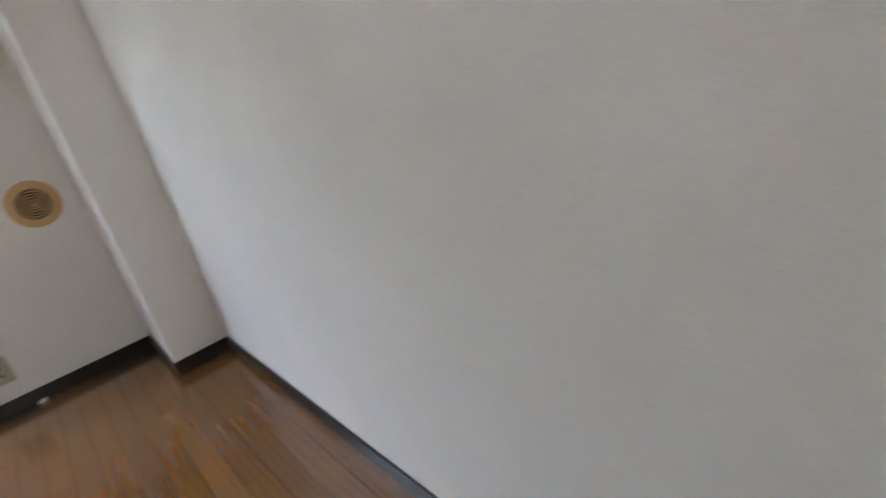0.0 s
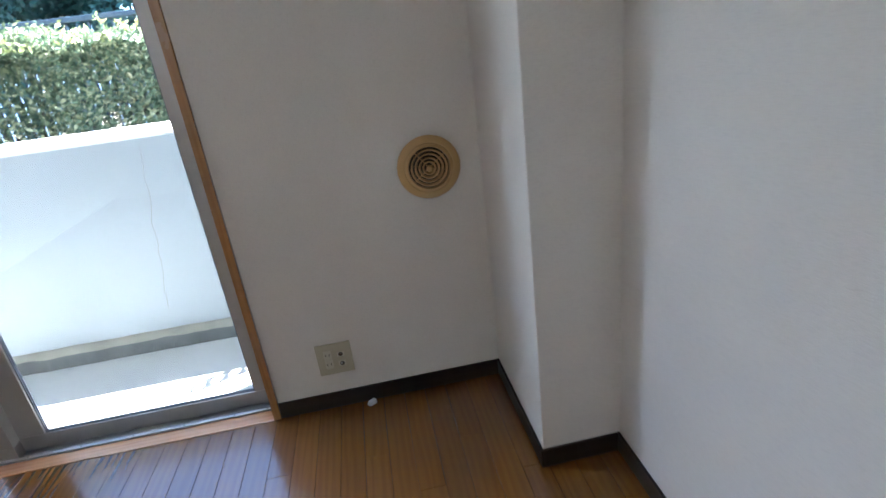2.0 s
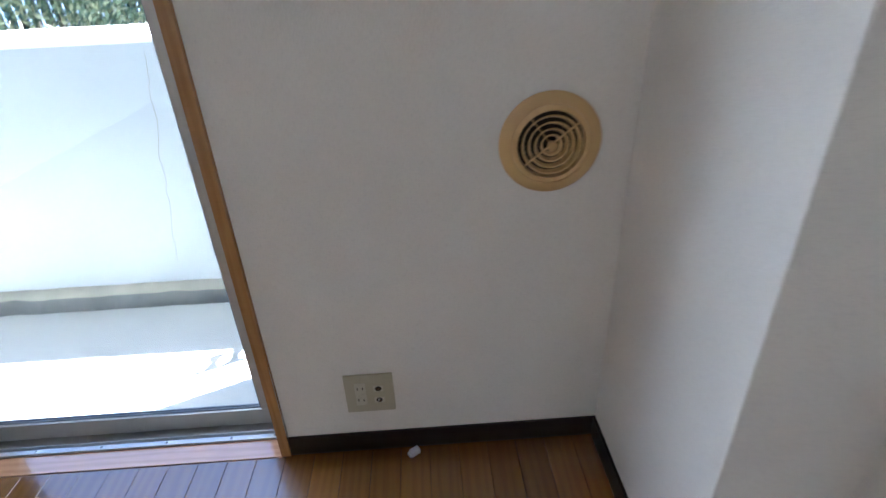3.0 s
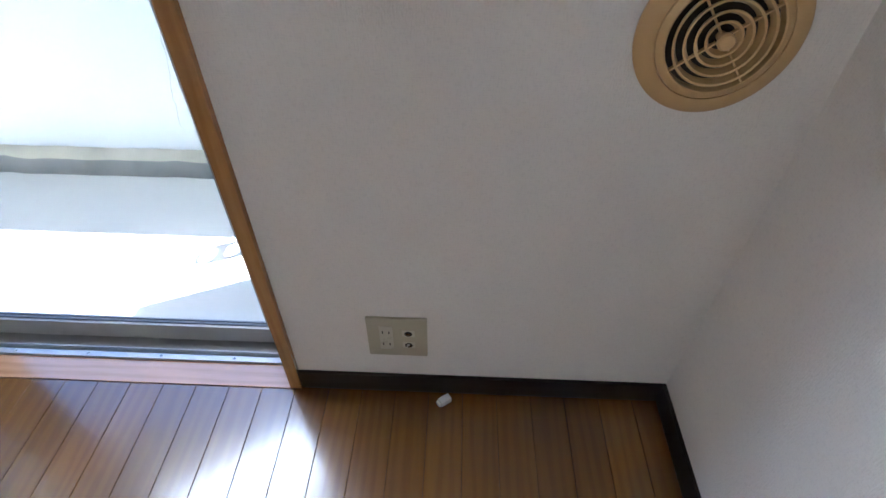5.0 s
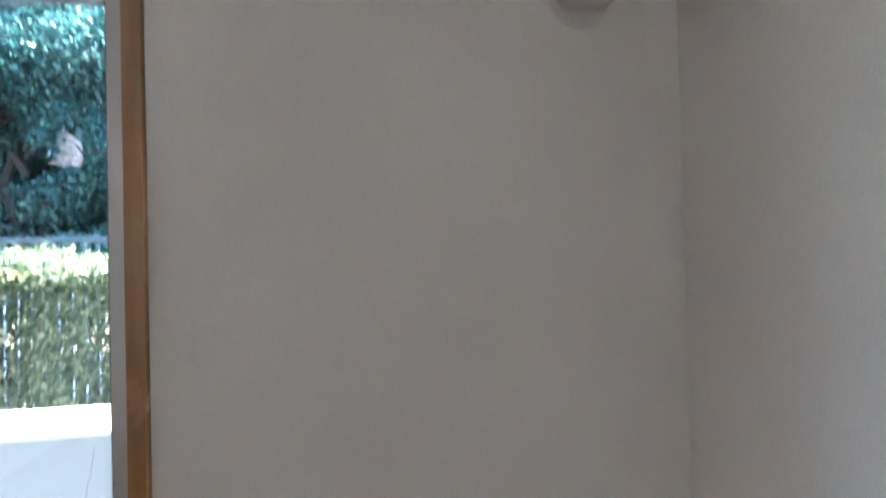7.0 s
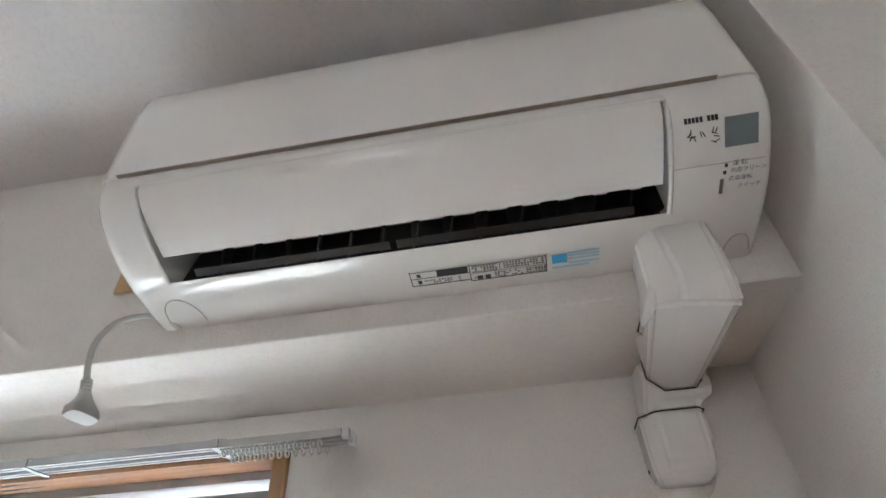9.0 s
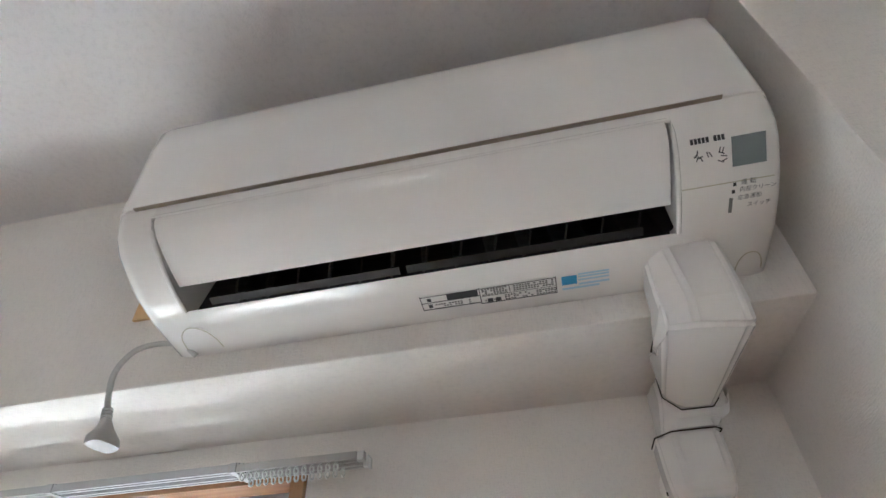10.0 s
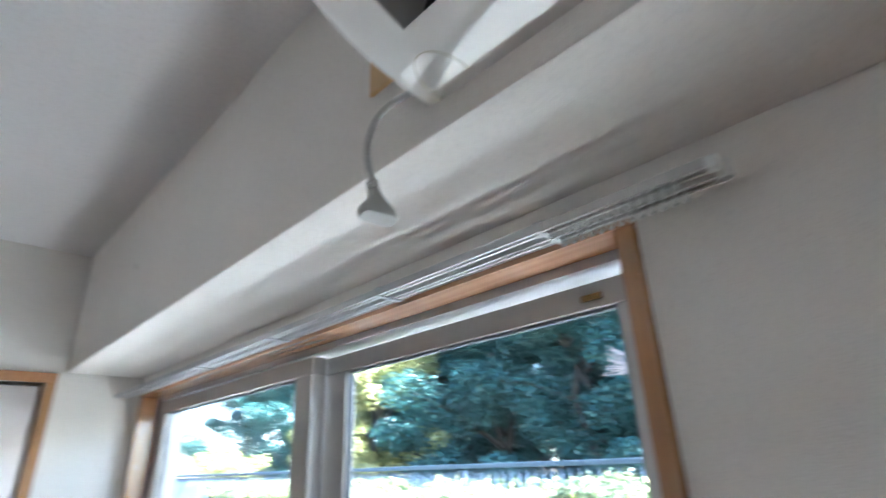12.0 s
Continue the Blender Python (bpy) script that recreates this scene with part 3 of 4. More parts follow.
for i in range(3):
    for u in (-0.0442, 0.0442):
        prism(bm, [(u, 0.010 + 0.0853 * i), (u, 0.089 + 0.0853 * i), (0.0, 0.0497 + 0.0853 * i)], "y", -0.0026, 0.0026)
add_box(bm, -0.004, 0.022, -0.003, 0.003, -0.09, -0.034)
part("arm", bm, M_RAIL, hanger)
part("wall_plate", box(0.018, 0.027, -0.02, 0.02, -0.11, -0.02, bevel=0.001), M_RAIL, hanger)

# ---- curtain rails ----
rail = thing("curtain_rail", (-1.74, -0.0005, 1.894), "double aluminium curtain rail with milky plastic runners bunched at one end", "curtain rail")
RX0, RX1 = LEFT_X + 0.01 + 1.74, -0.664 + 1.74


def c_channel(bm, x0, x1, yc, zt, w=0.015, h=0.013, t=0.0014):
    add_box(bm, x0, x1, yc - w / 2, yc + w / 2, zt - t, zt)
    add_box(bm, x0, x1, yc - w / 2, yc - w / 2 + t, zt - h, zt - t)
    add_box(bm, x0, x1, yc + w / 2 - t, yc + w / 2, zt - h, zt - t)
    add_box(bm, x0, x1, yc - w / 2 + t, yc - w / 2 + 0.0046, zt - h, zt - h + t)
    add_box(bm, x0, x1, yc + w / 2 - 0.0046, yc + w / 2 - t, zt - h, zt - h + t)


for yc in (-0.045, -0.076):
    bm = bmesh.new()
    c_channel(bm, RX0, -0.86 + 1.74, yc, 0.004)
    part("inner_track", bm, M_ALU, rail)
    bm = bmesh.new()
    c_channel(bm, -0.885 + 1.74, RX1, yc, 0.002, 0.017, 0.012)
    part("outer_track", bm, M_SASH, rail)
    part("end_cap", box(RX1, RX1 + 0.012, yc - 0.007, yc + 0.007, -0.012, 0.003, bevel=0.002), M_CLEARPL, rail)
for xb in (-0.875, -1.22, -1.62, -2.05, -2.5):
    bm = bmesh.new()
    add_box(bm, xb + 1.74 - 0.009, xb + 1.74 + 0.009, -0.086, 0.0, 0.0022, 0.0042, bevel=0.0006)
    add_box(bm, xb + 1.74 - 0.009, xb + 1.74 + 0.009, -0.0025, 0.0, -0.0005, 0.0062)
    add_box(bm, xb + 1.74 - 0.005, xb + 1.74 + 0.005, -0.086, -0.030, -0.011, -0.009)
    add_box(bm, xb + 1.74 - 0.005, xb + 1.74 + 0.005, -0.0875, -0.0855, -0.011, 0.0042)
    part("bracket", bm, M_ALU, rail)
bm = bmesh.new()
lathe(bm, [(0.0050, -0.0016), (0.0080, -0.0016), (0.0080, 0.0016), (0.0050, 0.0016), (0.0050, -0.0016)], 16, Matrix.Rotation(radians(90), 4, "X") @ Matrix.Scale(0.7, 4, (1, 0, 0)))
add_box(bm, -0.0025, 0.0025, -0.0014, 0.0014, 0.0070, 0.0125)
ring0 = part("runner", bm, M_CLEARPL, rail)
ring0.matrix_basis = pose(-0.70 + 1.74, -0.045, -0.0165, 0, 0, 62) @ Matrix.Scale(0.85, 4)
for yc in (-0.045, -0.076):
    for i in range(13):
        if yc == -0.045 and i == 0:
            continue
        o = ring0.copy()
        scene.collection.objects.link(o)
        o.matrix_basis = pose(-0.70 - i * 0.0135 + 1.74, yc, -0.0165, 0, random.uniform(-4, 4), 62 + random.uniform(-6, 6)) @ Matrix.Scale(0.85, 4)
tube(bm := bmesh.new(), [(RX1 + 0.016, -0.076, -0.004), (RX1 + 0.022, -0.076, -0.010), (RX1 + 0.022, -0.076, -0.026)], 0.0022, 8)
part("stop_hook", bm, M_CLEARPL, rail)

# ---- round air vent ----
vent = thing("air_vent", pose(-0.161, -0.0005, 0.788, 90), "round yellowed ivory plastic air vent with concentric rings on the wall", "air vent")
part("flange", lathe(bmesh.new(), [(0.0, 0.0), (0.0965, 0.0), (0.097, 0.004), (0.093, 0.008), (0.077, 0.0115), (0.0755, 0.0115), (0.0752, 0.0095), (0.0742, 0.0095), (0.0735, 0.0125), (0.0655, 0.016), (0.0635, 0.0155), (0.062, 0.004), (0.0, 0.004)], 96), M_IVORY, vent, smooth=True)
# flat dark disc stands for the shade inside the duct
part("duct_shade_disc", lathe(bmesh.new(), [(0.0, 0.0043), (0.0618, 0.0043)], 64), M_IVDARK, vent)
for r in (0.0545, 0.0425, 0.0305, 0.019):
    part("ring", lathe(bmesh.new(), [(r - 0.0045, 0.0075), (r - 0.0008, 0.0165), (r + 0.0016, 0.0172), (r + 0.0022, 0.0160), (r - 0.0022, 0.0060), (r - 0.0045, 0.0075)], 72), M_IVORY, vent, smooth=True)
bm = bmesh.new()
for a in (38, 128, 218, 308):
    m = Matrix.Rotation(radians(a), 4, "Z")
    b2 = box(0.008, 0.0645, -0.0011, 0.0011, 0.010, 0.0150)
    b2.transform(m)
    me = bpy.data.meshes.new("t")
    b2.to_mesh(me)
    bm.from_mesh(me)
    b2.free()
    bpy.data.meshes.remove(me)
part("spoke", bm, M_IVORY, vent)
part("knob", lathe(bmesh.new(), [(0.0, 0.004), (0.0055, 0.004), (0.0055, 0.018), (0.0100, 0.020), (0.0102, 0.024), (0.008, 0.0265), (0.0, 0.0275)], 32), M_IVORY, vent, smooth=True)

# ---- socket plate ----
sock = thing("wall_socket", pose(-0.5625, -0.0005, 0.193, 90), "beige wall plate with a double mains socket and two aerial sockets", "wall socket")
bm = box(-0.0585, 0.0585, -0.058, 0.058, 0.0, 0.0065, bevel=0.0022)
part("plate", bm, M_PLATE, sock, smooth=True)
part("power_socket", box(-0.034, -0.008, -0.034, 0.036, 0.0066, 0.0085, bevel=0.001), M_PLATE2, sock)
for v in (-0.017, 0.019):
    bm = bmesh.new()
    for u in (-0.0275, -0.0150):
        add_box(bm, u - 0.0011, u + 0.0011, v - 0.004, v + 0.004, 0.0087, 0.0089)
    part("slot", bm, M_BLACK, sock)
    part("aerial_insert", box(0.010, 0.034, v - 0.009 - 0.003, v + 0.009 - 0.003, 0.0066, 0.008, bevel=0.001), M_PLATE2, sock)
    m = Matrix.Translation((0.022, v - 0.003, 0))
    part("aerial_well", lathe(bmesh.new(), [(0, 0.0082), (0.0076, 0.0082)], 24, m), M_BLACK, sock)
    part("aerial_pin", lathe(bmesh.new(), [(0, 0.0083), (0.0042, 0.0083), (0.0042, 0.0105), (0.002, 0.0105), (0, 0.0095)], 16, m), M_STEEL, sock)

# ---- small white connector on the floor ----
conn = thing("plastic_connector", pose(-0.467, -0.030, 0.0005, 0, 0, 35), "small white plastic cable connector lying on the floor", "connector")
part("shell", box(-0.013, 0.013, -0.008, 0.008, 0.0, 0.015, bevel=0.002), M_WHITEPL, conn)
part("collar", box(-0.018, -0.0131, -0.006, 0.006, 0.002, 0.012, bevel=0.001), M_WHITEPL, conn)

# ---- air conditioner ----
AX0, AX1, AZ = -0.90, -0.045, 2.005
PROF = [(-0.0005, 0.000), (-0.040, 0.006), (-0.085, 0.015), (-0.125, 0.028), (-0.158, 0.045), (-0.183, 0.062), (-0.198, 0.080), (-0.206, 0.100), (-0.2085, 0.122), (-0.2085, 0.250), (-0.206, 0.290), (-0.198, 0.306), (-0.180, 0.312), (-0.0005, 0.312)]


def face_y(z):
    """Front of the casing at a height over its bottom."""
    for (y0, z0), (y1, z1) in zip(PROF, PROF[1:]):
        if z0 <= z <= z1:
            return y0 + (y1 - y0) * (z - z0) / max(z1 - z0, 1e-9)


def on_face(x, z, lift=0.0006):
    """A frame on the casing's front: origin, with z outwards and y up the slope."""
    y = face_y(z)
    d = Vector((0, face_y(z + 0.002) - face_y(z - 0.002), 0.004)).normalized()
    n = Vector((1, 0, 0)).cross(d)
    m = Matrix(((1, d.x, n.x, x), (0, d.y, n.y, y + n.y * lift), (0, d.z, n.z, z + n.z * lift), (0, 0, 0, 1)))
    return m


ac = thing("air_conditioner", (0, BEAM_Y, AZ), "warm white wall-mounted air conditioner with its flap half open", "air conditioner")
OX0, OX1 = -0.832, -0.166
bm = bmesh.new()


def loft(bm, stations, outline=PROF):
    rings = []
    for x, k in stations:
        rings.append([bm.verts.new((x, y * (1 - k) if y < -0.01 else y, 0.15 + (z - 0.15) * (1 - k * 0.6))) for y, z in outline])
    for a, b in zip(rings, rings[1:]):
        for i in range(len(outline)):
            j = (i + 1) % len(outline)
            bm.faces.new((a[i], a[j], b[j], b[i]))
    bm.faces.new(rings[0])
    bm.faces.new(rings[-1][::-1])


loft(bm, [(AX0, 0.10), (AX0 + 0.003, 0.05), (AX0 + 0.010, 0.015), (AX0 + 0.022, 0.0), (OX0, 0.0)])
loft(bm, [(OX1, 0.0), (AX1 - 0.022, 0.0), (AX1 - 0.010, 0.015), (AX1 - 0.003, 0.05), (AX1, 0.10)])
mid = [PROF[0], PROF[1], (-0.085, 0.015), (-0.092, 0.0175), (-0.076, 0.024), (-0.055, 0.035), (-0.055, 0.10), (-0.19, 0.10), (-0.2085, 0.092), *PROF[8:]]
prism(bm, mid, "x", OX0, OX1)
bmesh.ops.remove_doubles(bm, verts=bm.verts, dist=1e-5)
bmesh.ops.recalc_face_normals(bm, faces=bm.faces)
part("body", bm, M_AC, ac, smooth=True)
bm = bmesh.new()
prism(bm, [(-0.0545, 0.034), (-0.076, 0.0245), (-0.076, 0.0250), (-0.0545, 0.0995), (-0.054, 0.0995)], "x", OX0 + 0.001, OX1 - 0.001)
part("outlet", bm, M_BLACK, ac)
M_VANE = plain("dark_grey_vane", (0.014, 0.013, 0.012), 0.45)
vane = None
for i in range(14):
    x = OX0 + 0.035 + i * 0.0458
    if vane is None:
        vane = part("vane", prism(bmesh.new(), [(-0.058, 0.040), (-0.100, 0.028), (-0.118, 0.045), (-0.100, 0.085), (-0.058, 0.09)], "x", -0.0012, 0.0012), M_VANE, ac)
        vane.matrix_basis = pose(x, 0, 0, 0, 0, 22)
    else:
        o = vane.copy()
        scene.collection.objects.link(o)
        o.matrix_basis = pose(x, 0, 0, 0, 0, 22)
# the flap: curved, standing a little proud
bm = bmesh.new()
flap = [(-0.2095, 0.090), (-0.2075, 0.078), (-0.196, 0.066), (-0.176, 0.054), (-0.150, 0.042), (-0.128, 0.0335)]
prism(bm, flap + [(y + 0.004, z + 0.006) for y, z in flap[::-1]], "x", OX0 + 0.006, OX1 - 0.006)
part("flap", bm, M_AC, ac, smooth=True)
part("flap", prism(bmesh.new(), [(-0.096, 0.0190), (-0.106, 0.024), (-0.105, 0.0265), (-0.094, 0.0215)], "x", OX0 + 0.04, (OX0 + OX1) / 2 - 0.02), M_VANE, ac)
part("flap", prism(bmesh.new(), [(-0.096, 0.0190), (-0.106, 0.024), (-0.105, 0.0265), (-0.094, 0.0215)], "x", (OX0 + OX1) / 2 - 0.01, OX1 - 0.04), M_VANE, ac)
bm = bmesh.new()   # raised rim round the outlet
tube(bm, [(OX0 - 0.002, -0.092, 0.0165), (OX0 - 0.002, -0.125, 0.0275), (OX0 - 0.002, -0.158, 0.0445), (OX0 - 0.002, -0.183, 0.0615), (OX0 - 0.002, -0.198, 0.0795), (OX0 - 0.002, -0.207, 0.0935), (OX1 + 0.002, -0.207, 0.0935), (OX1 + 0.002, -0.198, 0.0795), (OX1 + 0.002, -0.183, 0.0615), (OX1 + 0.002, -0.158, 0.0445), (OX1 + 0.002, -0.125, 0.0275), (OX1 + 0.002, -0.092, 0.0165)], 0.0032, 8)
part("rim", bm, M_AC, ac, smooth=True)
# front panel above the seam
bm = bmesh.new()
panel = [(-0.2075, 0.1129), (-0.2105, 0.1140), (-0.2115, 0.125), (-0.2125, 0.250), (-0.210, 0.292), (-0.202, 0.3095), (-0.180, 0.3150), (-0.150, 0.3150), (-0.150, 0.306), (-0.190, 0.300), (-0.206, 0.280), (-0.2075, 0.250)]
loft(bm, [(AX0 + 0.001, 0.07), (AX0 + 0.005, 0.04), (AX0 + 0.012, 0.012), (AX0 + 0.024, 0.0), (AX1 - 0.024, 0.0), (AX1 - 0.012, 0.012), (AX1 - 0.005, 0.04), (AX1 - 0.001, 0.07)], panel)
bmesh.ops.recalc_face_normals(bm, faces=bm.faces)
part("front_panel", bm, M_AC, ac, smooth=True)
# raised tan strip paints the shade in the gap below the panel
M_TAN = plain("tan_shadow_gap", (0.30, 0.25, 0.19), 0.5)
bm = bmesh.new()
add_box(bm, AX0 + 0.035, AX1 - 0.055, -0.2145, -0.2085, 0.1115, 0.1128)
part("seam", bm, M_TAN, ac)
bm = bmesh.new()
for zz in (0.038,):
    m = on_face(0, zz, 0.0003)
    b2 = box(OX1 + 0.006, AX1 - 0.012, -0.0006, 0.0006, 0, 0.0003)
    b2.transform(m)
    me = bpy.data.meshes.new("t")
    b2.to_mesh(me)
    bm.from_mesh(me)
    b2.free()
    bpy.data.meshes.remove(me)
part("seam", bm, M_PLATE, ac)


def decal(name, x0, x1, z0, z1, material, parent=ac, lift=0.0006, label=""):
    """A thin flat patch on the casing between two heights."""
    m = on_face((x0 + x1) / 2, (z0 + z1) / 2, lift)
    h = math.hypot(face_y(z1) - face_y(z0), z1 - z0) / 2
    b2 = box(-(x1 - x0) / 2, (x1 - x0) / 2, -h, h, 0, 0.0004)
    b2.transform(m)
    return part(name, b2, material, parent, label)


M_DISP = plain("grey_display", (0.19, 0.22, 0.22), 0.25)
M_INK = plain("dark_ink", (0.03, 0.03, 0.035), 0.5)
M_INK2 = plain("grey_ink", (0.16, 0.16, 0.15), 0.5)
M_PAPER = plain("pale_label", (0.72, 0.71, 0.66), 0.45)
M_BLUE = plain("blue_print", (0.06, 0.36, 0.68), 0.45)
M_PALEBLUE = plain("pale_blue_print", (0.42, 0.62, 0.74), 0.45)
decal("display", -0.103, -0.066, 0.046, 0.067, M_DISP)
for i in range(9):
    if i != 5:
        decal("logo_mark", -0.147 + i * 0.0043, -0.1437 + i * 0.0043, 0.0665, 0.0715, M_INK)
rs = random.Random(3)
for i in range(3):
    for k in range(6 if i != 1 else 2):
        cx = -0.139 + i * 0.0125 + rs.uniform(-0.0035, 0.0035)
        cz = 0.056 + rs.uniform(-0.0045, 0.0035)
        m = on_face(cx, cz, 0.0006) @ Matrix.Rotation(rs.uniform(0, 3.1), 4, "Z")
        b2 = box(-0.0035, 0.0035, -0.0006, 0.0006, 0, 0.0003)
        b2.transform(m)
        part("logo_mark", b2, M_INK, ac)


def writing(body, x, z, size, material, name="writing"):
    cu = bpy.data.curves.new(name, "FONT")
    cu.body, cu.size, cu.align_y = body, size, "CENTER"
    cu.extrude = 0.0001
    cu.materials.append(material)
    o = new(name, cu)
    o.parent = ac
    o.matrix_basis = on_face(x, z, 0.0009)
    return o


decal("lamp", -0.1025, -0.0990, 0.0355, 0.0375, M_INK)
decal("lamp", -0.1040, -0.1005, 0.0315, 0.0335, M_INK)
decal("switch", -0.1070, -0.1030, 0.0225, 0.0290, M_INK2)
writing("運 転", -0.094, 0.0370, 0.0075, M_INK2)
writing("内部クリーン", -0.0955, 0.0330, 0.0068, M_INK2)
writing("応急運転", -0.0975, 0.0285, 0.0068, M_INK2)
writing("スイッチ", -0.0865, 0.0250, 0.0068, M_INK2)
# rating and warning labels on the underside slope
lab = decal("rating_label", -0.504, -0.318, 0.0035, 0.0085, M_PAPER, lift=0.0005)


def lab_bar(name, u0, u1, v0, v1, mat, base_x=-0.504, w=0.186):
    """A printed bar inside the label: u along it, v up it, both 0 to 1."""
    z0, z1 = 0.0035 + 0.005 * v0, 0.0035 + 0.005 * v1
    return decal(name, base_x + w * u0, base_x + w * u1, z0, z1, mat, lift=0.0011)


for u0, u1, v0, v1, mt in ((.44, 1, 0, .04, M_INK), (0, 1, .96, 1, M_INK), (0, .006, .1, 1, M_INK), (0, .44, .1, .14, M_INK), (.994, 1, 0, 1, M_INK), (.44, .446, 0, 1, M_INK),
                           (.2, .43, .55, .95, M_INK), (0, .44, .50, .54, M_INK), (.05, .08, .62, .84, M_INK), (.05, .08, .22, .42, M_INK), (.49, .53, .06, .26, M_INK), (.55, .59, .06, .26, M_INK), (.66, .666, .45, .97, M_INK2), (.45, 1, .42, .44, M_INK2)):
    lab_bar("print", u0, u1, v0, v1, mt)
bm = bmesh.new()
for u0, n, v in [(.10, 14, v / 10) for v in (1.2, 2.4, 3.6)] + [(.46, 9, v / 10) for v in (5, 6.3, 7.6, 8.9)] + [(.69, 14, v / 10) for v in (5.5, 7, 8.5)] + [(.62, 18, v / 10) for v in (1.0, 2.2, 3.2)] + [(.47, 4, .16)]:
    for k in range(n):
        if rs.random() < 0.8:
            a = -0.504 + 0.186 * (u0 + k * 0.021)
            m = on_face(a, 0.0035 + 0.005 * v, 0.0011)
            b2 = box(0, 0.0030, -0.0012, 0.0012, 0, 0.0003)
            b2.transform(m)
            me = bpy.data.meshes.new("t")
            b2.to_mesh(me)
            bm.from_mesh(me)
            b2.free()
            bpy.data.meshes.remove(me)
part("print", bm, M_INK2, ac)
writing("警告", -0.492, 0.0072, 0.012, M_INK)
decal("information_label", -0.311, -0.291, 0.0052, 0.0080, M_BLUE, lift=0.0006)
for v in (0.0048, 0.0060, 0.0071, 0.0080):
    decal("information_print", -0.289, -0.249, v, v + 0.0005, M_PALEBLUE)
decal("information_print", -0.311, -0.262, 0.0039, 0.0044, M_PALEBLUE)
# moulded half-round marks at both lower corners
for cx, r in ((-0.845, 0.028), (-0.072, 0.016)):
    bm = bmesh.new()
    pts = []
    for i in range(13):
        a = math.pi * i / 12
        pts.append(on_face(cx + r * math.cos(a), 0.002 + 0.3 * r * math.sin(a), 0.0002).translation)
    tube(bm, pts, 0.0008, 5)
    part("moulded_mark", bm, M_PLATE, ac)

# ---- pipe cover from the air conditioner to the wall ----
cover = thing("pipe_cover", (-0.16, BEAM_Y, 1.75), "white plastic pipe cover bent under the papered beam", "pipe cover")
OXC, OYC, OZC = -0.16, BEAM_Y, 1.75


def section(xl, xr, y_or_z, c, upright, lo, hi):
    """Chamfered outline: upright pieces are cut level, the others across."""
    if upright:   # outline in x, y ; lo = front y, hi = back y
        z = y_or_z
        return [(xl, hi, z), (xl, lo + c, z), (xl + c, lo, z), (xr - c * 0.5, lo, z), (xr, lo + c * 0.5, z), (xr, hi, z)]
    y = y_or_z    # outline in x, z ; lo = underside z, hi = top z
    return [(xl, y, hi), (xl, y, lo + c), (xl + c, y, lo), (xr - c * 0.5, y, lo), (xr, y, lo + c * 0.5), (xr, y, hi)]


def skin(rings):
    bm = bmesh.new()
    vs = [[bm.verts.new((x - OXC, y - OYC, z + 0.04 - OZC)) for x, y, z in r] for r in rings]
    n = len(vs[0])
    for a, b in zip(vs, vs[1:]):
        for i in range(n):
            bm.faces.new((a[i], a[(i + 1) % n], b[(i + 1) % n], b[i]))
    bm.faces.new(vs[0])
    bm.faces.new(vs[-1][::-1])
    bmesh.ops.recalc_face_normals(bm, faces=bm.faces)
    es = [e for e in bm.edges if e.calc_face_angle(0) > 0.3]
    bmesh.ops.bevel(bm, geom=es, offset=0.005, segments=3, affect="EDGES")
    return bm


part("elbow", skin([section(-0.203, -0.112, 1.985, 0.022, True, -0.328, BEAM_Y - 0.001),
                    section(-0.206, -0.110, 1.93, 0.027, True, -0.335, BEAM_Y - 0.001),
                    section(-0.206, -0.108, 1.895, 0.030, True, -0.335, -0.200),
                    [(-0.204, -0.150, 1.9245), (-0.204, -0.29, 1.885), (-0.176, -0.318, 1.868), (-0.121, -0.322, 1.858), (-0.107, -0.31, 1.866), (-0.107, -0.150, 1.9245)],
                    section(-0.180, -0.102, -0.062, 0.022, False, 1.871, 1.9245)]), M_AC, cover, smooth=True)
part("coupling", skin([section(-0.187, -0.086, -0.0615, 0.02, False, 1.866, 1.9245),
                       section(-0.187, -0.086, -0.0600, 0.02, False, 1.864, 1.9245),
                       [(-0.192, -0.001, 1.9240), (-0.192, -0.045, 1.852), (-0.176, -0.062, 1.850), (-0.118, -0.062, 1.850), (-0.106, -0.050, 1.852), (-0.106, -0.001, 1.9240)],
                       section(-0.196, -0.110, 1.838, 0.014, True, -0.062, -0.001)]), M_AC, cover, smooth=True)
rings = []
for z, k in ((1.836, 1.0), (1.81, 1.0), (1.788, 0.98), (1.770, 0.92), (1.756, 0.8), (1.748, 0.6), (1.745, 0.3)):
    c = (-0.2 - 0.113) / 2
    rings.append([((x - c) * (0.55 + 0.45 * k) + c, y * k - 0.0005 * (1 - k), z) for x, y, _ in section(-0.206, -0.113, z, 0.022, True, -0.070, -0.0008)])
part("wall_cap", skin(rings), M_AC, cover, smooth=True)
for ring in (section(-0.1805, -0.1015, -0.0617, 0.022, False, 1.8705, 1.9245), section(-0.2065, -0.1125, 1.8372, 0.022, True, -0.0705, -0.001), section(-0.2035, -0.1115, 1.984, 0.022, True, -0.3285, BEAM_Y - 0.001)):
    part("joint_line", tube(bmesh.new(), [(x - OXC, y - OYC, z + 0.04 - OZC) for x, y, z in ring], 0.0011, 6), M_IVDARK, cover)
part("screw", lathe(bmesh.new(), [(0, 0.0), (0.003, 0.0), (0.003, 0.0015), (0, 0.002)], 12, Matrix.Translation((-0.2065 - OXC, -0.025 - OYC, 1.805 - OZC)) @ Matrix.Rotation(radians(-90), 4, "Y")), M_IVDARK, cover)
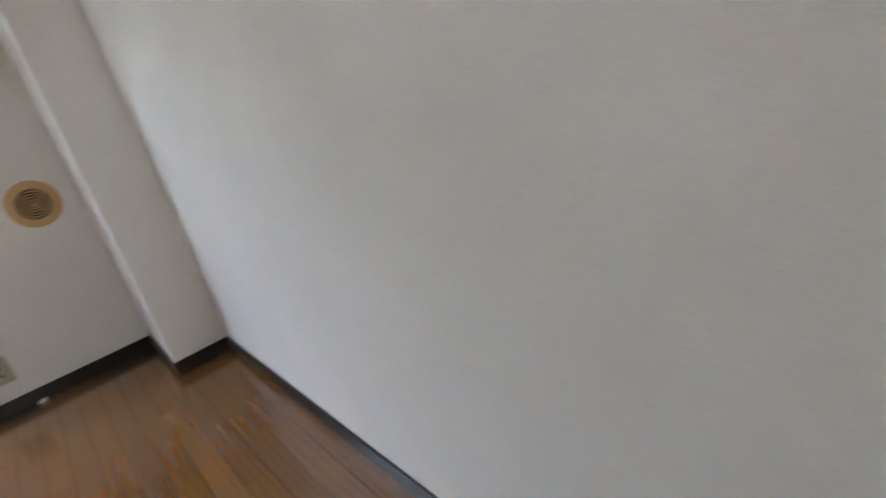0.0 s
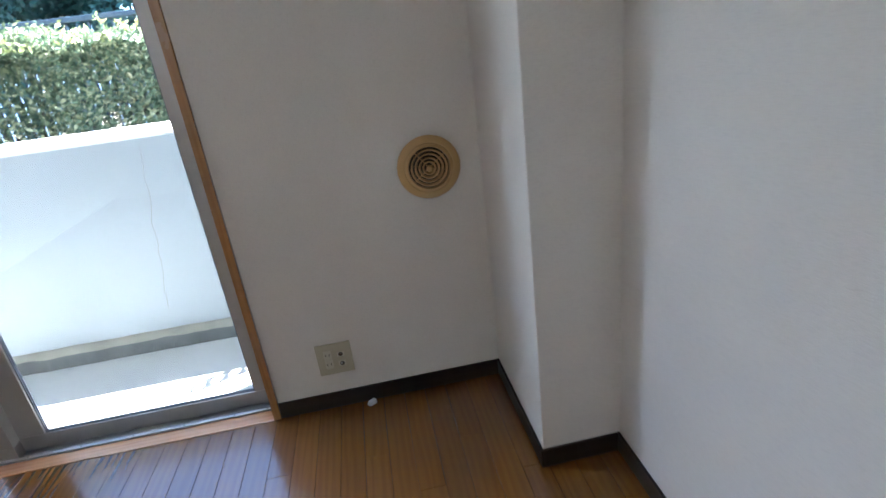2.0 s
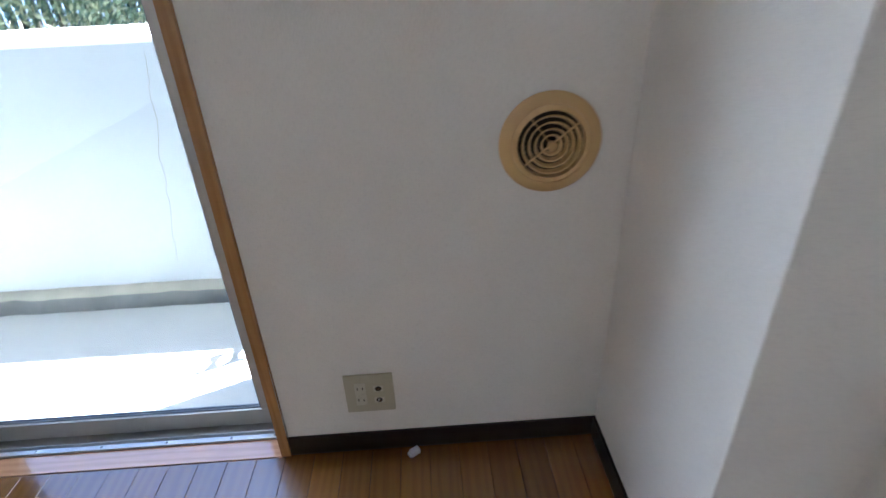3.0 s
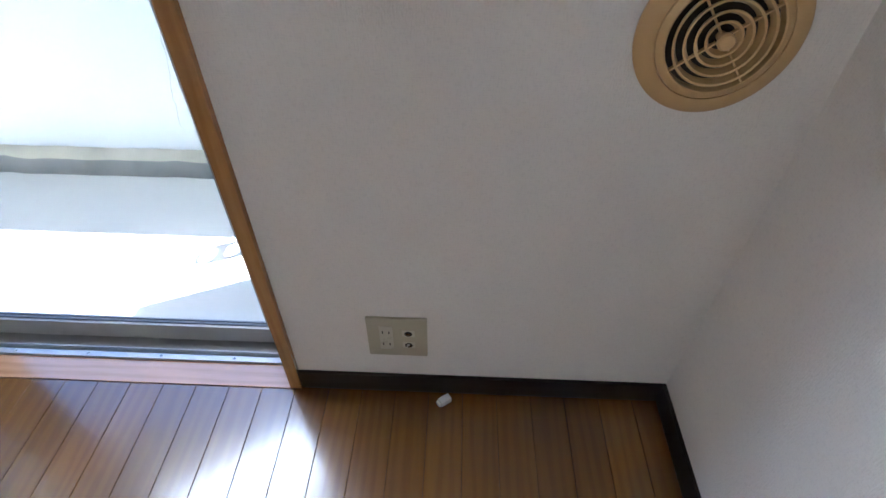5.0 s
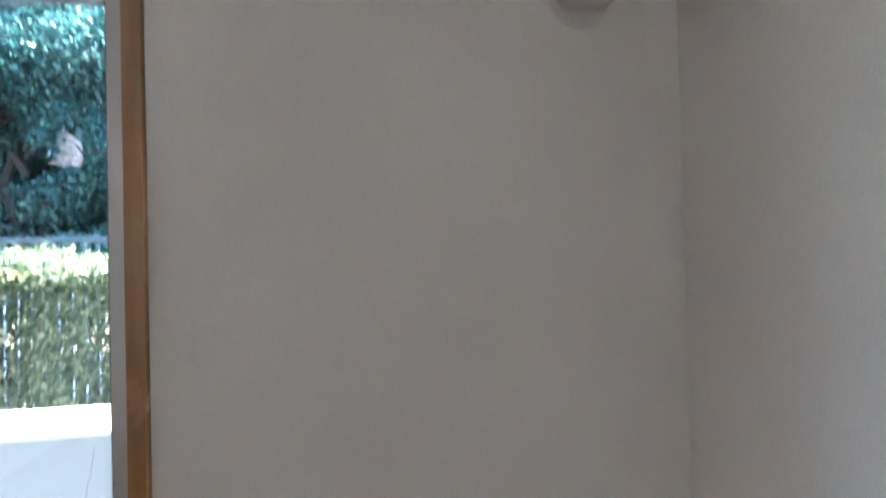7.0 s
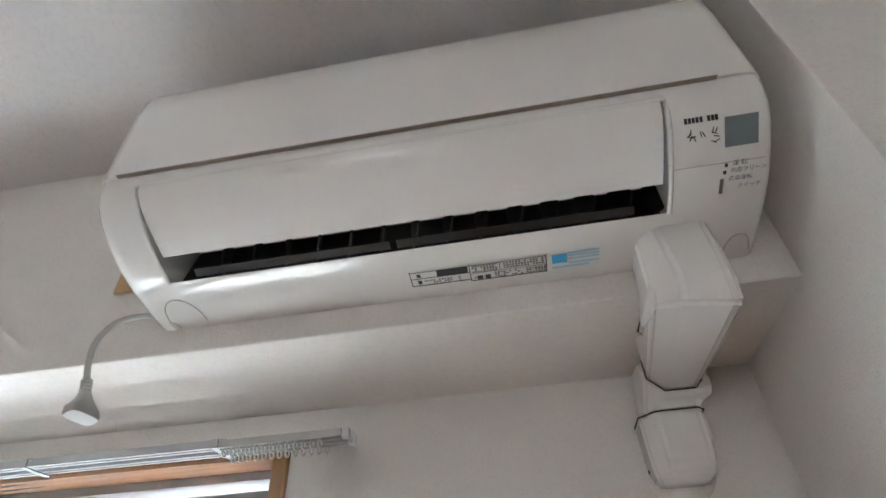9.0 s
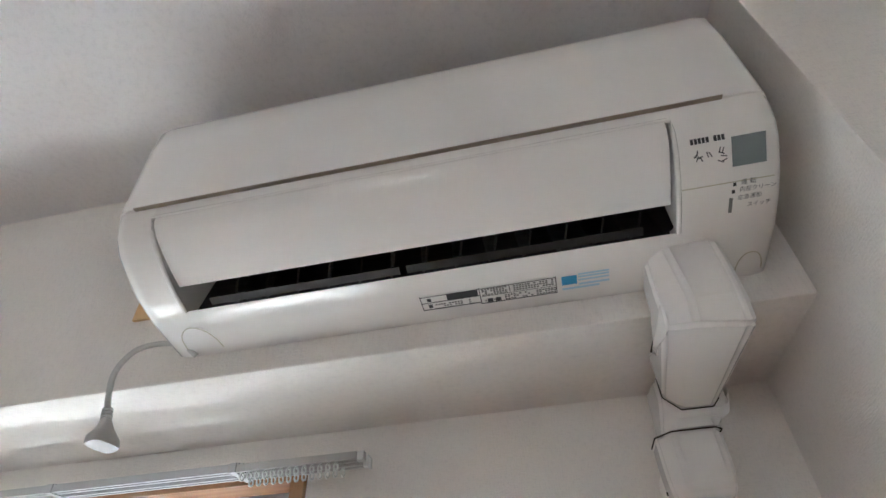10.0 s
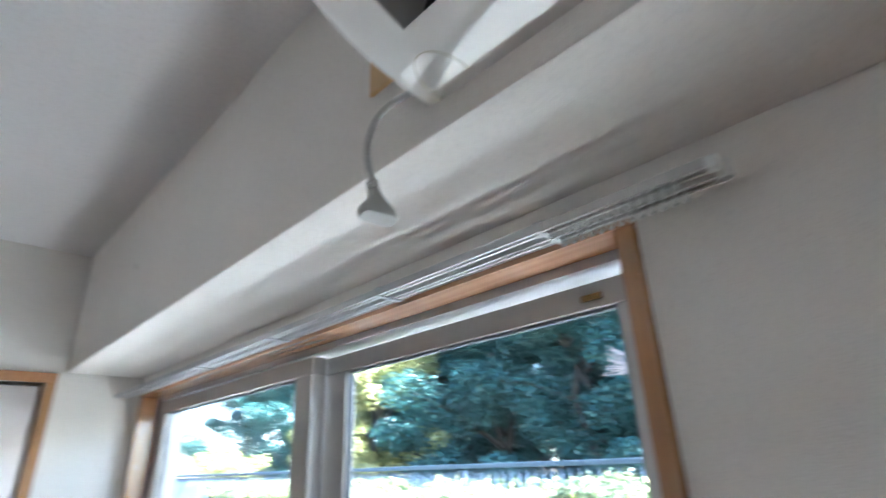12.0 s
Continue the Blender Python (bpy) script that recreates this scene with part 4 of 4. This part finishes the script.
part("putty", lathe(bmesh.new(), [(0, 0.0), (0.052, 0.0), (0.050, 0.003), (0.044, 0.004), (0, 0.004)], 32, Matrix.Translation((-0.16 - OXC, -0.0006 - OYC, 1.812 - OZC)) @ Matrix.Rotation(radians(90), 4, "X")), M_WALL, cover)

structure("filled_hole", lathe(bmesh.new(), [(0, 0.0), (0.010, 0.0), (0.009, 0.0012), (0, 0.0016)], 20, Matrix.Translation((-2.14, BEAM_Y - 0.0002, 2.17)) @ Matrix.Rotation(radians(90), 4, "X")), M_PLATE2, "small filled hole in the beam paper", "filled hole")

# ---- socket on the beam, behind the unit, and the loose power cord ----
s2 = thing("wall_socket", (-0.952, BEAM_Y - 0.0005, 2.147), "beige wall plate half hidden beside the air conditioner", "wall socket")
part("plate", box(-0.058, 0.0515, -0.006, 0, -0.058, 0.058, bevel=0.002), M_IVORY, s2)
cord = thing("power_cord", (-0.88, BEAM_Y - 0.02, 2.01), "grey-white power cord with its plug hanging loose", "power cord")
cp = [(-0.885, -0.262, 1.972), (-0.90, -0.275, 1.984), (-0.935, -0.282, 1.990), (-0.968, -0.288, 1.982), (-0.986, -0.291, 1.960), (-0.989, -0.293, 1.935), (-0.982, -0.294, 1.905), (-0.974, -0.295, 1.885)]
pts = []
for i in range(len(cp) - 1):
    p0, p1, p2, p3 = (Vector(cp[max(0, min(len(cp) - 1, i + k))]) for k in (-1, 0, 1, 2))
    for j in range(5):
        t = j / 5
        pts.append(0.5 * ((2 * p1) + (p2 - p0) * t + (2 * p0 - 5 * p1 + 4 * p2 - p3) * t * t + (3 * p1 - p0 - 3 * p2 + p3) * t ** 3))
pts.append(Vector(cp[-1]))
M_CORD = plain("grey_white_cord", (0.52, 0.51, 0.47), 0.45)
co = cord.matrix_world.translation
part("cable", tube(bmesh.new(), [p - Vector((-0.90, BEAM_Y - 0.02, 1.98)) for p in pts], 0.0043, 12), M_CORD, cord, smooth=True)
ax = (Vector(cp[-1]) - Vector(cp[-3])).normalized()
pm = Matrix.Translation(Vector(cp[-1]) - Vector((-0.90, BEAM_Y - 0.02, 1.98))) @ ax.to_track_quat("Z", "Y").to_matrix().to_4x4() @ Matrix.Scale(1.08, 4)
for i in range(4):
    part("strain_ring", lathe(bmesh.new(), [(0.0042, i * 0.005), (0.0066, i * 0.005), (0.0070, i * 0.005 + 0.0028), (0.0042, i * 0.005 + 0.003)], 16, pm), M_CORD, cord)
bm = bmesh.new()
rows = []
for h, w, d in ((0.017, 0.006, 0.006), (0.024, 0.0080, 0.0072), (0.033, 0.0135, 0.009), (0.041, 0.0205, 0.0105), (0.049, 0.0215, 0.0110), (0.052, 0.0200, 0.0095)):
    rows.append([bm.verts.new(pm @ Vector((w * math.copysign(abs(math.cos(a)) ** 0.6, math.cos(a)), d * math.copysign(abs(math.sin(a)) ** 0.6, math.sin(a)), h))) for a in (i * math.tau / 20 for i in range(20))])
for a, b in zip(rows, rows[1:]):
    for i in range(20):
        bm.faces.new((a[i], a[(i + 1) % 20], b[(i + 1) % 20], b[i]))
bm.faces.new(rows[0][::-1])
bm.faces.new(rows[-1])
part("plug", bm, M_CORD, cord, smooth=True)

# ---- hairline crack in the balcony wall ----
bm = bmesh.new()
pts, x, z = [], -1.330, 0.86
while z > 0.03:
    pts.append((x, z))
    z -= 0.009
    x = -1.330 - 0.125 * (0.86 - z) / 0.83 + 0.016 * noise.noise((z * 9, 3, 1)) + 0.007 * noise.noise((z * 45, 8, 2))
for (xa, za), (xb, zb) in zip(pts, pts[1:]):
    w = 0.0011 + 0.0008 * abs(noise.noise((za * 30, 0, 7)))
    bm.faces.new([bm.verts.new(p) for p in ((xa - w, BAL_Y - 0.0006, za), (xa + w, BAL_Y - 0.0006, za), (xb + w, BAL_Y - 0.0006, zb), (xb - w, BAL_Y - 0.0006, zb))])
M_CRACK = plain("crack_shadow", (0.22, 0.21, 0.19), 0.9)
structure("crack", bm, M_CRACK, "thin crack in the white balcony wall", "crack")

# ---- next room, seen through the doorway ----
shelf = thing("door_edge", (LEFT_X - 1.55, -0.72, 0.0), "pale wooden door frame across the next room", "door frame")
part("post", box(0, 0.05, 0.0, 0.07, 0.0, 1.9, bevel=0.003), M_TRIM, shelf)

# ---- floor planks ----
plank_mesh = {}


def plank(x0, x1, y0, y1):
    key = (round(x1 - x0, 4), round(y1 - y0, 4))
    if key not in plank_mesh:
        w, l = key
        b2 = bmesh.new()
        add_box(b2, 0.0003, w - 0.0003, 0.0003, l - 0.0003, -0.0095, 0.0)
        top = [e for e in b2.edges if all(v.co.z > -0.001 for v in e.verts)]
        bmesh.ops.bevel(b2, geom=top, offset=0.0008, segments=1, affect="EDGES")
        me = bpy.data.meshes.new("plank")
        b2.to_mesh(me)
        b2.free()
        me.materials.append(M_FLOOR)
        plank_mesh[key] = me
    o = new("plank", plank_mesh[key])
    o.parent = floor
    o.location = (x0, y0, 0)


PW = 0.0737
x = -0.797 + PW * 14
rp = random.Random(8)
col = 0
edges_x = []
while x > LEFT_X:
    edges_x.append(x)
    x -= PW
for xr in edges_x:
    xl, xr2 = max(xr - PW, LEFT_X), min(xr, RIGHT_X)
    if xr2 - xl < 0.004:
        continue
    y_top = -0.0125 if (WIN_L - 0.02) < (xl + xr2) / 2 < WIN_R + 0.02 else -0.0005
    y = y_top
    first = (0.62, 0.28, 0.81, 0.45)[col % 4]
    ln = first
    while y > BACK_Y + 0.01:
        yb = max(y - ln, BACK_Y)
        plank(xl, xr2, yb, y)
        y, ln = yb, 0.909
    col += 1
structure("floor_next_room", box(LEFT_X - 1.6, LEFT_X, BACK_Y, 0.0, -0.0098, -0.0002), M_FLOOR, "wooden floor of the next room", "floor")
